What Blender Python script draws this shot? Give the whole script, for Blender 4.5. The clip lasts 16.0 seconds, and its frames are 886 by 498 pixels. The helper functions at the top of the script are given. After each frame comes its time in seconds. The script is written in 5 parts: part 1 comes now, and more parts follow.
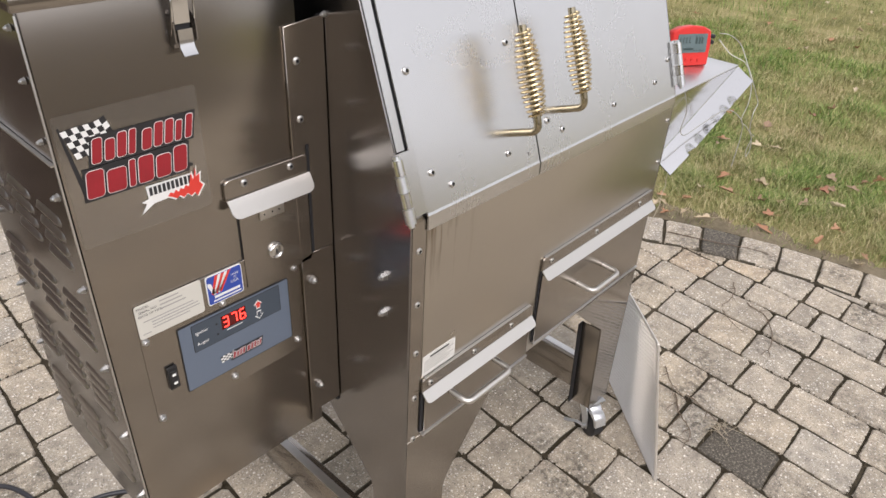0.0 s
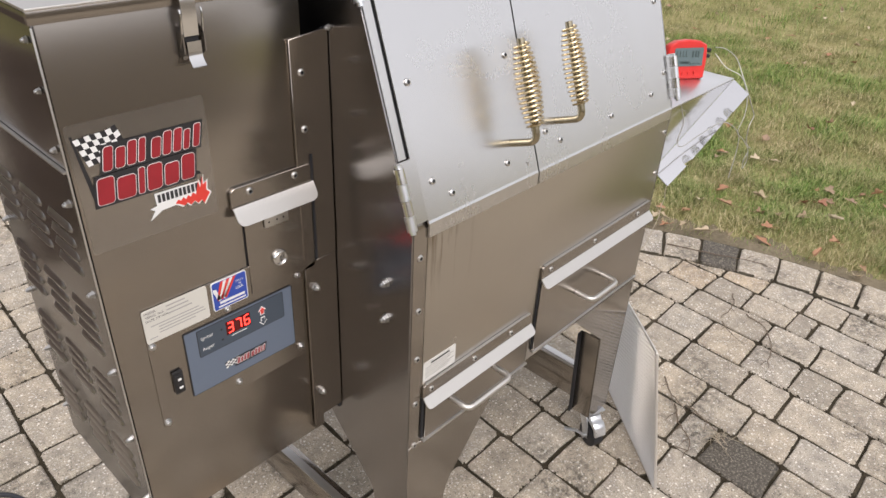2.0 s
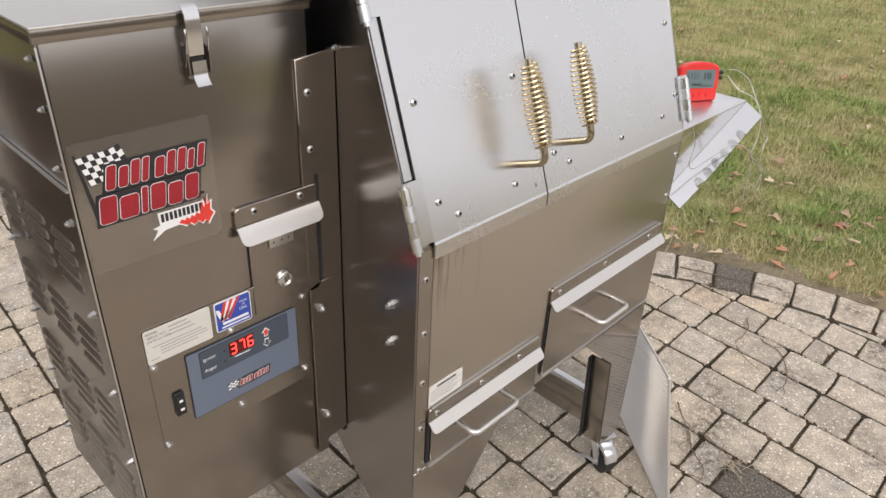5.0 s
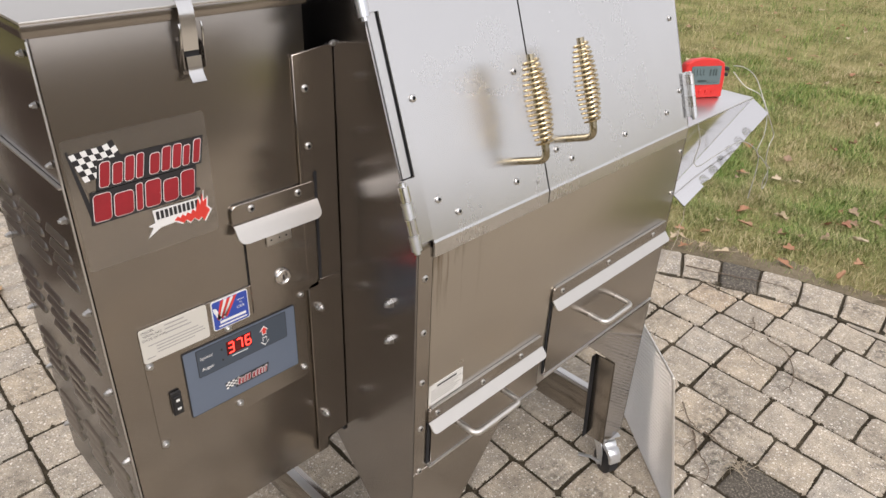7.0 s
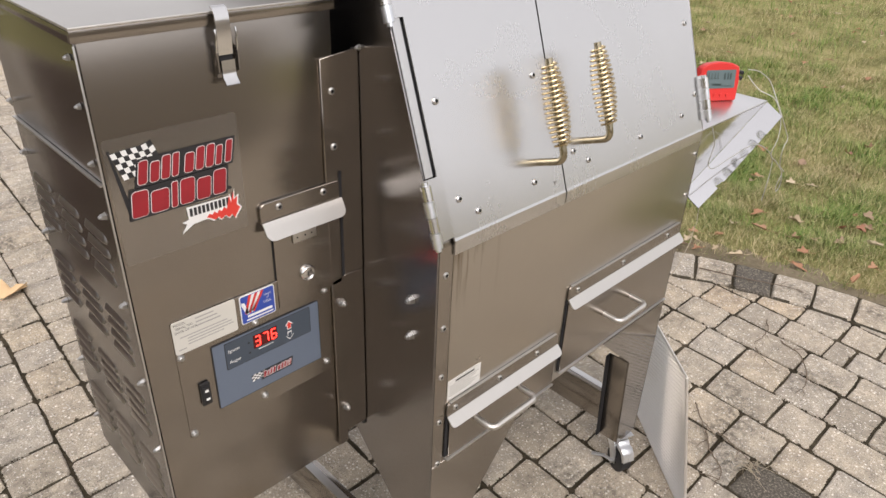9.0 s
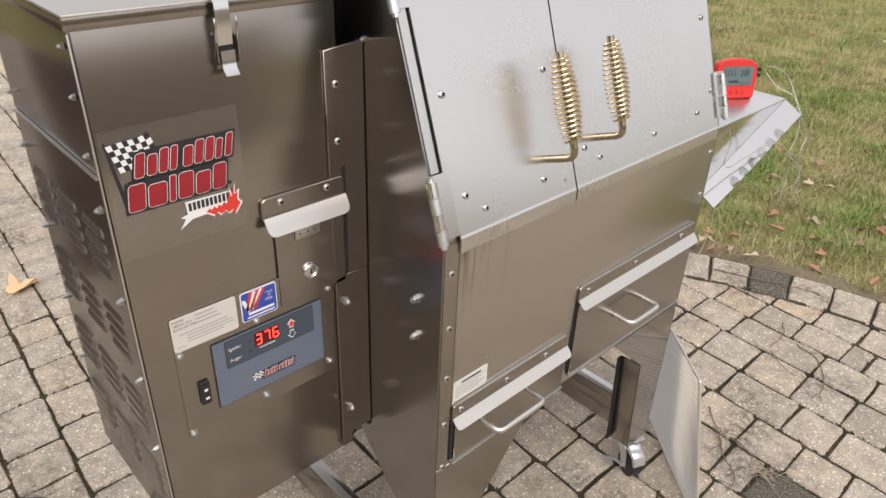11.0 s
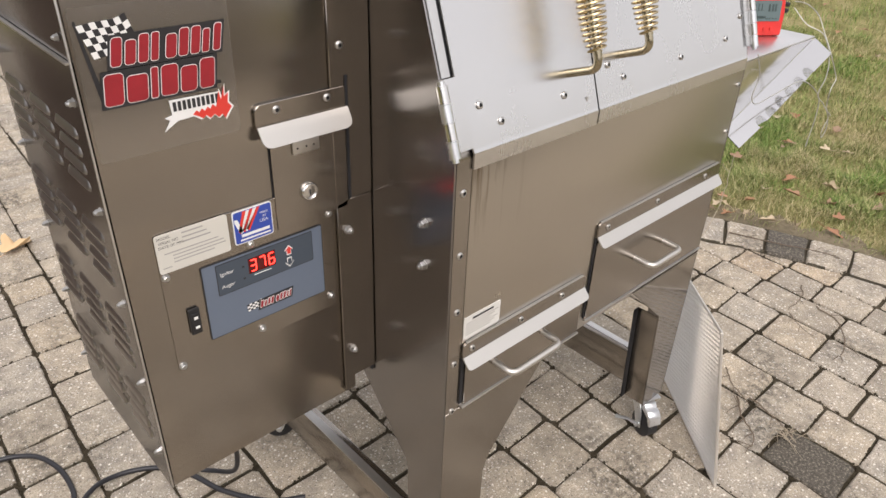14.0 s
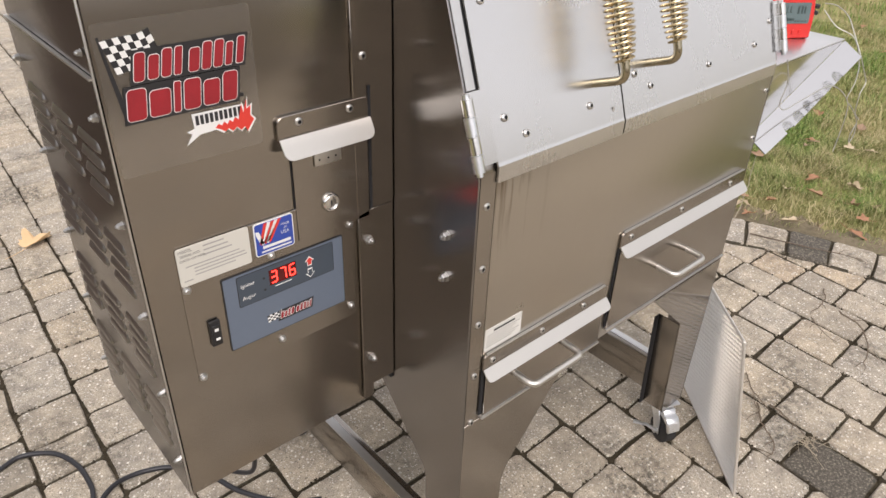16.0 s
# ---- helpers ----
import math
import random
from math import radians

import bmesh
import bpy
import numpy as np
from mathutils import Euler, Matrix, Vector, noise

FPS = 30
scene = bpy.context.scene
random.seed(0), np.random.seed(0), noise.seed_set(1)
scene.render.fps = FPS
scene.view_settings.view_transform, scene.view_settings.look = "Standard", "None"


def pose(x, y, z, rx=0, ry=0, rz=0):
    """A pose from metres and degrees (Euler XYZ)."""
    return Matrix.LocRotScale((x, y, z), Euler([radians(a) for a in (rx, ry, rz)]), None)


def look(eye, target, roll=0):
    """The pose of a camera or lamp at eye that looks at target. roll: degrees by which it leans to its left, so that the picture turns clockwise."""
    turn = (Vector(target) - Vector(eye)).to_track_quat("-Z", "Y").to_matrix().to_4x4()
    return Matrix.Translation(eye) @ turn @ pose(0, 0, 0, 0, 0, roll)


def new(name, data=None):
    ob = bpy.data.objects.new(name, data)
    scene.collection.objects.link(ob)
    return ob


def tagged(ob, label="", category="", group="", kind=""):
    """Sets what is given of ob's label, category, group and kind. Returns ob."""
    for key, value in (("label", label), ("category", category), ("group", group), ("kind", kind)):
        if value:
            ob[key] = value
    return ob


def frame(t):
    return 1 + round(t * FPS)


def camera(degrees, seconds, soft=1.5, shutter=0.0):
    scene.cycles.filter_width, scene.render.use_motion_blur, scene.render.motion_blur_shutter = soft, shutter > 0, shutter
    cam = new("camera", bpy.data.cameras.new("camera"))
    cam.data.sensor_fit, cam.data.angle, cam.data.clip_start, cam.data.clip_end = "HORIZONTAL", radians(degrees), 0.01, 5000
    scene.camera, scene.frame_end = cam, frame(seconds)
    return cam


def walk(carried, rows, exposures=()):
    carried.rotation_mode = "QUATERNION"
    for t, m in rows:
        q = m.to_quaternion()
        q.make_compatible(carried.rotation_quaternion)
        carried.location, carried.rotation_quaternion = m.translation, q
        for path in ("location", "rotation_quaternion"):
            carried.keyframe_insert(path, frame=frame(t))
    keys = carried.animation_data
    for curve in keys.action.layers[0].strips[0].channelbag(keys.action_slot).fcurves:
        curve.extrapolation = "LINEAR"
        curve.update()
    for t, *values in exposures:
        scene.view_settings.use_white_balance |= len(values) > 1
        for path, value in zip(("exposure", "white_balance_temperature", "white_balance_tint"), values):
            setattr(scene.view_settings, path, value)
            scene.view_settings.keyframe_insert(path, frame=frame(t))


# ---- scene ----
cam = camera(64.9, 16.0)
PATH = [
    (0, (-0.536, -0.51, 1.285), (0.731, 0.601, 0.208), 3.2),
    (0.5, (-0.537, -0.517, 1.282), (0.736, 0.593, 0.211), 3.2),
    (1, (-0.545, -0.52, 1.28), (0.732, 0.592, 0.216), 3.1),
    (1.5, (-0.549, -0.525, 1.281), (0.73, 0.594, 0.227), 3.1),
    (2, (-0.551, -0.525, 1.287), (0.729, 0.605, 0.245), 3.1),
    (2.5, (-0.552, -0.523, 1.289), (0.725, 0.623, 0.261), 3.0),
    (3, (-0.546, -0.528, 1.286), (0.729, 0.631, 0.271), 2.9),
    (3.5, (-0.547, -0.528, 1.283), (0.73, 0.64, 0.28), 2.9),
    (4, (-0.541, -0.525, 1.282), (0.736, 0.65, 0.287), 2.9),
    (6.5, (-0.533, -0.523, 1.28), (0.736, 0.662, 0.287), 2.6),
    (7, (-0.524, -0.523, 1.276), (0.737, 0.667, 0.28), 2.6),
    (7.5, (-0.527, -0.521, 1.276), (0.726, 0.678, 0.279), 2.5),
    (8, (-0.537, -0.517, 1.282), (0.71, 0.691, 0.288), 2.5),
    (8.5, (-0.542, -0.521, 1.281), (0.702, 0.691, 0.289), 2.5),
    (9, (-0.551, -0.534, 1.284), (0.689, 0.683, 0.293), 2.4),
    (11.5, (-0.522, -0.525, 1.259), (0.686, 0.72, 0.263), 2.3),
    (12, (-0.517, -0.528, 1.208), (0.689, 0.717, 0.21), 2.3),
    (12.5, (-0.519, -0.526, 1.173), (0.686, 0.714, 0.167), 2.3),
    (13, (-0.511, -0.526, 1.169), (0.693, 0.707, 0.155), 2.3),
    (13.5, (-0.512, -0.513, 1.168), (0.686, 0.719, 0.145), 2.3),
    (14, (-0.516, -0.504, 1.166), (0.674, 0.727, 0.133), 2.3),
    (14.5, (-0.513, -0.502, 1.169), (0.669, 0.731, 0.128), 2.3),
    (15, (-0.513, -0.493, 1.175), (0.662, 0.742, 0.128), 2.3),
    (15.5, (-0.511, -0.487, 1.178), (0.653, 0.752, 0.126), 2.2),
    (16, (-0.508, -0.48, 1.183), (0.643, 0.767, 0.125), 2.2),
]
walk(cam, [(t, look(eye, target, roll)) for t, eye, target, roll in PATH], exposures=[(0, 1.29, 6470, 15), (4, 1.28, 6550, 15), (7, 1.27, 6580, 15), (9, 1.27, 6650, 15), (12, 1.28, 6700, 15), (16, 1.32, 6680, 15)])

# ---- light ----
SUN_AZ, SUN_EL = radians(215), radians(52)
world = bpy.data.worlds.new("world")
scene.world = world
world.use_nodes = True
wn, wl = world.node_tree.nodes, world.node_tree.links
sky = wn.new("ShaderNodeTexSky")
sky.sky_type = "NISHITA"
sky.sun_disc = False
sky.sun_elevation, sky.sun_rotation = SUN_EL, SUN_AZ
sky.air_density, sky.dust_density = 1.0, 4.0
grey = wn.new("ShaderNodeRGBToBW")
cloud = wn.new("ShaderNodeMixRGB")
cloud.inputs[0].default_value = 0.80
wl.new(sky.outputs[0], grey.inputs[0])
wl.new(sky.outputs[0], cloud.inputs[1])
wl.new(grey.outputs[0], cloud.inputs[2])
cover = wn.new("ShaderNodeMixRGB")
cover.inputs[0].default_value, cover.inputs[2].default_value = 0.62, (2.62, 2.68, 2.76, 1)
wl.new(cloud.outputs[0], cover.inputs[1])
wl.new(cover.outputs[0], wn["Background"].inputs[0])
wn["Background"].inputs[1].default_value = 0.15
sun = new("sun", bpy.data.lights.new("sun", "SUN"))
sun.data.energy, sun.data.angle, sun.data.color = 0.5, radians(40), (1.0, 0.96, 0.90)
sun.matrix_world = look((3 * math.sin(SUN_AZ), 3 * math.cos(SUN_AZ), 3 * math.tan(SUN_EL)), (0, 0, 0))


# ---- materials ----
def material(name):
    m = bpy.data.materials.new(name)
    m.use_nodes = True
    return m, m.node_tree.nodes, m.node_tree.links, m.node_tree.nodes["Principled BSDF"]


def coords(n, l, scale=(1, 1, 1), kind="Object"):
    tc, mp = n.new("ShaderNodeTexCoord"), n.new("ShaderNodeMapping")
    mp.inputs["Scale"].default_value = scale
    l.new(tc.outputs[kind], mp.inputs[0])
    return mp.outputs[0]


def noise_tex(n, l, vec, scale, detail=4, rough=0.6):
    t = n.new("ShaderNodeTexNoise")
    t.inputs["Scale"].default_value, t.inputs["Detail"].default_value, t.inputs["Roughness"].default_value = scale, detail, rough
    l.new(vec, t.inputs["Vector"])
    return t.outputs["Fac"]


def ramp(n, l, fac, stops):
    r = n.new("ShaderNodeValToRGB")
    while len(r.color_ramp.elements) < len(stops):
        r.color_ramp.elements.new(0.5)
    for e, (p, c) in zip(r.color_ramp.elements, stops):
        e.position = p
        e.color = (*c, 1) if len(c) == 3 else c
    l.new(fac, r.inputs[0])
    return r.outputs[0]


def mix(n, l, fac, a, b, mode="MIX"):
    m = n.new("ShaderNodeMixRGB")
    m.blend_type = mode
    for i, v in enumerate((fac, a, b)):
        if isinstance(v, (int, float)):
            m.inputs[i].default_value = v
        elif isinstance(v, tuple):
            m.inputs[i].default_value = (*v, 1)
        else:
            l.new(v, m.inputs[i])
    return m.outputs[0]


def span(n, l, v, lo, hi):
    r = n.new("ShaderNodeMapRange")
    r.inputs["To Min"].default_value, r.inputs["To Max"].default_value = lo, hi
    l.new(v, r.inputs[0])
    return r.outputs[0]


def bump(n, l, b, height, strength, dist):
    k = n.new("ShaderNodeBump")
    k.inputs["Strength"].default_value, k.inputs["Distance"].default_value = strength, dist
    l.new(height, k.inputs["Height"])
    l.new(k.outputs[0], b.inputs["Normal"])


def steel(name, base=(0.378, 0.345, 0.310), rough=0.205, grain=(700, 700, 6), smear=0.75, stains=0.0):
    """Brushed stainless sheet; grain: fine across the brushing, long along it."""
    m, n, l, b = material(name)
    b.inputs["Metallic"].default_value = 1.0
    obj = coords(n, l)
    fine = noise_tex(n, l, coords(n, l, grain), 1.0, 2)
    cloudy = noise_tex(n, l, obj, 7.0, 5)
    c = mix(n, l, span(n, l, cloudy, 0.0, 0.45), base, tuple(v * 0.80 for v in base))
    c = mix(n, l, span(n, l, fine, 0.0, 0.16), c, tuple(v * 0.75 for v in base))
    if stains:
        run = noise_tex(n, l, coords(n, l, (70, 70, 5)), 1.0, 4)
        r = ramp(n, l, run, [(0.52, (0, 0, 0)), (0.68, (1, 1, 1))])
        sep = n.new("ShaderNodeSeparateXYZ")
        l.new(obj, sep.inputs[0])
        hi = n.new("ShaderNodeMapRange")
        hi.inputs["From Min"].default_value, hi.inputs["From Max"].default_value = 0.72, 0.83
        l.new(sep.outputs[2], hi.inputs[0])
        left = n.new("ShaderNodeMapRange")
        left.inputs["From Min"].default_value, left.inputs["From Max"].default_value = -0.21, -0.29
        l.new(sep.outputs[0], left.inputs[0])
        f = mix(n, l, 1.0, mix(n, l, 1.0, r, hi.outputs[0], "MULTIPLY"), left.outputs[0], "MULTIPLY")
        c = mix(n, l, mix(n, l, 1.0, f, (stains, stains, stains), "MULTIPLY"), c, (0.16, 0.11, 0.06))
    l.new(c, b.inputs["Base Color"])
    rr = n.new("ShaderNodeMath")
    rr.operation = "ADD"
    l.new(span(n, l, cloudy, rough - 0.05, rough + 0.06), rr.inputs[0])
    l.new(span(n, l, fine, -0.008, 0.008), rr.inputs[1])
    l.new(rr.outputs[0], b.inputs["Roughness"])
    if smear:
        b.inputs["Anisotropic"].default_value = smear
        g, cr = n.new("ShaderNodeNewGeometry"), n.new("ShaderNodeVectorMath")
        cr.operation = "CROSS_PRODUCT"
        cr.inputs[1].default_value = (0.02, 0.03, 1)
        l.new(g.outputs["True Normal"], cr.inputs[0])
        l.new(cr.outputs[0], b.inputs["Tangent"])
    wav = noise_tex(n, l, obj, 4.0, 1)
    bump(n, l, b, wav, 0.10, 0.012)
    return m


def plain(name, col, rough=0.5, metal=0.0, spot=0.12, scale=60, spec=0.5, relief=0.0):
    m, n, l, b = material(name)
    v = noise_tex(n, l, coords(n, l), scale, 5)
    l.new(mix(n, l, span(n, l, v, 0, spot * 2), col, tuple(c * 0.55 for c in col)), b.inputs["Base Color"])
    l.new(span(n, l, v, max(rough - 0.08, 0.02), rough + 0.08), b.inputs["Roughness"])
    b.inputs["Metallic"].default_value = metal
    b.inputs["Specular IOR Level"].default_value = spec
    if relief:
        bump(n, l, b, v, 0.5, relief)
    return m


def glow(name, col, strength):
    m, n, l, b = material(name)
    b.inputs["Base Color"].default_value = (*col, 1)
    b.inputs["Emission Color"].default_value = (*col, 1)
    b.inputs["Emission Strength"].default_value = strength
    return m


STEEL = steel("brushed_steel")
# Shaded copy of the same steel: dark surroundings are put into its colour.
STEEL_SHADED = steel("brushed_steel_shaded", base=(0.295, 0.280, 0.272), rough=0.22)
# Lit copy: sky on the tilted doors is put into the base colour.
STEEL_LIT_DOOR = steel("brushed_steel_lit_door", base=(0.70, 0.692, 0.675), rough=0.26, smear=0.7)
# Brighter copy carrying reflected light on the front panel, plus its own drip stains.
STEEL_LIT_FRONT = steel("brushed_steel_lit_stained", base=(0.55, 0.51, 0.455), rough=0.29, smear=0.5, stains=1.0)
# Lit copy of the steel for edge strips; their sheen is in the colour.
STEEL_LIT_EDGE = plain("lit_edge_steel", (0.70, 0.69, 0.67), 0.32, 1.0, 0.10, 90)
STEEL_BRIGHT = plain("polished_steel", (0.72, 0.71, 0.69), 0.18, 1.0, 0.08, 120)
# Lit satin copy: sky light on upward faces is part of this base colour.
STEEL_LIT = steel("satin_steel_lit", base=(0.67, 0.645, 0.60), rough=0.42, smear=0.3)
ZINC = plain("zinc_plate", (0.86, 0.88, 0.90), 0.30, 1.0, 0.30, 110)
STEEL_SHELF = steel("satin_steel_shelf", base=(0.80, 0.79, 0.78), rough=0.34, smear=0.35)
STEEL_GUSSET = steel("bright_steel_gusset", base=(0.80, 0.79, 0.78), rough=0.11, smear=0.2)
STEEL_LEG = steel("brushed_steel_leg", rough=0.12, smear=0.3)
SCREW = plain("screw_steel", (0.70, 0.69, 0.67), 0.34, 1.0, 0.3, 150)
YELLOW_ZINC = plain("yellow_zinc", (0.62, 0.50, 0.30), 0.26, 1.0, 0.25, 80)
YELLOW_ROD = plain("yellow_zinc_rod", (0.46, 0.40, 0.28), 0.24, 1.0, 0.35, 50)
UNSEEN_TAN = plain("tan_unseen_wall", (0.50, 0.44, 0.36), 0.8, spot=0.3, scale=4)
# Lighter than the shaded sheet that the louvres are pressed from.
STEEL_LOUVRE = steel("pressed_steel_louvre", base=(0.38, 0.36, 0.345), rough=0.30, smear=0.3)
BOLT_ZINC = plain("dull_zinc_bolt", (0.62, 0.62, 0.61), 0.30, 1.0, 0.35, 150)
# Near-black for gaps, sockets and slots: the shade in them is painted.
DARK = plain("dark_gap_shade", (0.012, 0.012, 0.014), 0.7)
RUBBER = plain("black_rubber", (0.018, 0.018, 0.02), 0.55, relief=0.0005)
CABLE = plain("black_cable", (0.02, 0.02, 0.024), 0.42)
RED_PLASTIC = plain("red_plastic", (0.62, 0.035, 0.03), 0.35, spot=0.05)
LCD = plain("lcd_glass", (0.13, 0.175, 0.18), 0.12, spot=0.08, scale=15)
LCD_DARK = plain("lcd_segment", (0.05, 0.075, 0.075), 0.3)
BLACK_PLASTIC = plain("black_plastic", (0.015, 0.015, 0.016), 0.35)
WHITE_PRINT = plain("white_print", (0.78, 0.78, 0.76), 0.4, spot=0.04)
CREAM_PLATE = plain("cream_label", (0.62, 0.60, 0.54), 0.38, spot=0.08, scale=25)
PAPER = plain("white_paper_label", (0.66, 0.65, 0.61), 0.5, spot=0.08, scale=30)
INK = plain("black_ink", (0.02, 0.02, 0.022), 0.45, spot=0.05)
INK_FAINT = plain("faint_ink", (0.36, 0.35, 0.33), 0.5, spot=0.1)
RED_PRINT = plain("red_print", (0.36, 0.020, 0.030), 0.32, spot=0.40, scale=55)
RED_FLAME = plain("bright_red_print", (0.70, 0.05, 0.035), 0.35, spot=0.1)
BLUE_PRINT = plain("blue_print", (0.03, 0.07, 0.36), 0.35, spot=0.08)
PANEL_BLUE = plain("slate_blue_overlay", (0.125, 0.155, 0.205), 0.38, spot=0.06, scale=200)
PANEL_DARK = plain("dark_slate_overlay", (0.055, 0.072, 0.095), 0.36, spot=0.06, scale=200)
LED_WINDOW = plain("dark_red_window", (0.10, 0.006, 0.006), 0.15)
LED_RED = glow("lit_red_segment", (1.0, 0.03, 0.02), 2.6)
GRATE = plain("satin_steel_strand", (0.88, 0.86, 0.83), 0.47, 1.0, 0.05, 90)
WIRE = plain("braided_probe_wire", (0.55, 0.54, 0.50), 0.4, 0.6, 0.3, 300)


def film_material():
    m, n, l, b = material("clear_sticker_film")
    b.inputs["Base Color"].default_value = (0.48, 0.45, 0.41, 1)
    b.inputs["Roughness"].default_value = 0.26
    b.inputs["Alpha"].default_value = 0.035
    return m


FILM = film_material()


def paver_material(name, piece):
    m, n, l, b = material(name)
    if piece:
        rnd = n.new("ShaderNodeObjectInfo").outputs["Random"]
    else:
        rnd = n.new("ShaderNodeNewGeometry").outputs["Random Per Island"]
    tone = ramp(n, l, rnd, [(0.0, (0.385, 0.341, 0.281)), (0.16, (0.517, 0.451, 0.363)), (0.36, (0.583, 0.506, 0.402)), (0.52, (0.484, 0.440, 0.380)),
                            (0.70, (0.616, 0.517, 0.391)), (0.85, (0.539, 0.490, 0.418)), (0.96, (0.620, 0.510, 0.370)), (1.0, (0.620, 0.475, 0.335))])
    pos = coords(n, l, kind="Object")
    g = n.new("ShaderNodeNewGeometry").outputs["Position"]
    sand = noise_tex(n, l, g, 420, 3, 0.7)
    c = mix(n, l, ramp(n, l, sand, [(0.34, (0, 0, 0)), (0.62, (0.80, 0.80, 0.80))]), tone, (0.24, 0.208, 0.165))
    mot = noise_tex(n, l, g, 22, 6, 0.65)
    c = mix(n, l, 0.55, c, ramp(n, l, mot, [(0.3, (0.25, 0.25, 0.25)), (0.7, (0.78, 0.76, 0.72))]), "OVERLAY")
    warp = n.new("ShaderNodeVectorMath")
    warp.operation = "MULTIPLY_ADD"
    nt = n.new("ShaderNodeTexNoise")
    nt.inputs["Scale"].default_value = 260
    l.new(g, nt.inputs["Vector"])
    l.new(nt.outputs["Color"], warp.inputs[0])
    warp.inputs[1].default_value = (0.004, 0.004, 0.004)
    l.new(g, warp.inputs[2])
    for size, lo, col, amount in ((95, 0.56, (0.88, 0.84, 0.75), 0.92), (190, 0.47, (0.86, 0.82, 0.74), 0.92), (150, 0.53, (0.060, 0.052, 0.040), 0.75)):
        v = n.new("ShaderNodeTexVoronoi")
        v.inputs["Scale"].default_value = size
        l.new(warp.outputs[0], v.inputs["Vector"])
        grain = ramp(n, l, v.outputs["Distance"], [(0.14, (1, 1, 1)), (0.34, (0, 0, 0))])
        bwc = n.new("ShaderNodeRGBToBW")
        l.new(v.outputs["Color"], bwc.inputs[0])
        pick = ramp(n, l, bwc.outputs[0], [(lo, (0, 0, 0)), (lo + 0.06, (1, 1, 1))])
        c = mix(n, l, mix(n, l, 1.0, mix(n, l, 1.0, grain, pick, "MULTIPLY"), (amount, amount, amount), "MULTIPLY"), c, col)
    grime = noise_tex(n, l, g, 3.2, 6, 0.62)
    gf = ramp(n, l, grime, [(0.50, (0, 0, 0)), (0.64, (1, 1, 1))])
    speck = ramp(n, l, noise_tex(n, l, g, 60, 5, 0.75), [(0.42, (0, 0, 0)), (0.60, (1, 1, 1))])
    c = mix(n, l, mix(n, l, 1.0, mix(n, l, 1.0, gf, speck, "MULTIPLY"), (0.80, 0.80, 0.80), "MULTIPLY"), c, (0.050, 0.045, 0.036))
    l.new(c, b.inputs["Base Color"])
    l.new(span(n, l, mot, 0.62, 0.92), b.inputs["Roughness"])
    b.inputs["Specular IOR Level"].default_value = 0.35
    hh = n.new("ShaderNodeMath")
    hh.operation = "ADD"
    l.new(sand, hh.inputs[0])
    l.new(noise_tex(n, l, g, 120, 4), hh.inputs[1])
    bump(n, l, b, hh.outputs[0], 0.75, 0.0035)
    return m


PAVER = paver_material("tumbled_concrete_paver", True)
PAVER_MASS = paver_material("tumbled_concrete_paver_far", False)


def dark_paver():
    m, n, l, b = material("wet_dark_paver")
    g = n.new("ShaderNodeNewGeometry").outputs["Position"]
    c = ramp(n, l, noise_tex(n, l, g, 170, 6, 0.75), [(0.34, (0.030, 0.026, 0.020)), (0.52, (0.085, 0.073, 0.056)), (0.66, (0.30, 0.26, 0.20))])
    l.new(c, b.inputs["Base Color"])
    b.inputs["Roughness"].default_value = 0.75
    bump(n, l, b, noise_tex(n, l, g, 200, 4), 0.5, 0.002)
    return m


PAVER_DARK = dark_paver()


def soil(name, stops, scale, relief):
    m, n, l, b = material(name)
    g = n.new("ShaderNodeNewGeometry").outputs["Position"]
    a = noise_tex(n, l, g, scale, 8, 0.7)
    c = mix(n, l, 0.5, ramp(n, l, a, stops), ramp(n, l, noise_tex(n, l, g, scale * 0.06, 4), stops))
    l.new(c, b.inputs["Base Color"])
    b.inputs["Roughness"].default_value = 0.95
    b.inputs["Specular IOR Level"].default_value = 0.1
    bump(n, l, b, a, 0.8, relief)
    return m


CONCRETE = soil("tan_concrete", [(0.3, (0.30, 0.265, 0.21)), (0.5, (0.40, 0.35, 0.28)), (0.72, (0.48, 0.43, 0.35))], 14, 0.002)
JOINT = soil("mossy_joint_sand", [(0.3, (0.016, 0.013, 0.009)), (0.52, (0.055, 0.045, 0.030)), (0.66, (0.13, 0.105, 0.072)), (0.76, (0.070, 0.075, 0.020))], 90, 0.006)
EDGE_DIRT = soil("paver_edge_dirt", [(0.3, (0.030, 0.027, 0.020)), (0.55, (0.085, 0.075, 0.055)), (0.72, (0.20, 0.175, 0.13))], 70, 0.003)
BORDER = soil("bare_border_soil", [(0.28, (0.08, 0.066, 0.042)), (0.5, (0.20, 0.165, 0.11)), (0.72, (0.32, 0.26, 0.18))], 70, 0.012)
TURF = soil("turf_thatch", [(0.32, (0.055, 0.060, 0.018)), (0.5, (0.24, 0.225, 0.09)), (0.68, (0.42, 0.35, 0.19))], 45, 0.02)


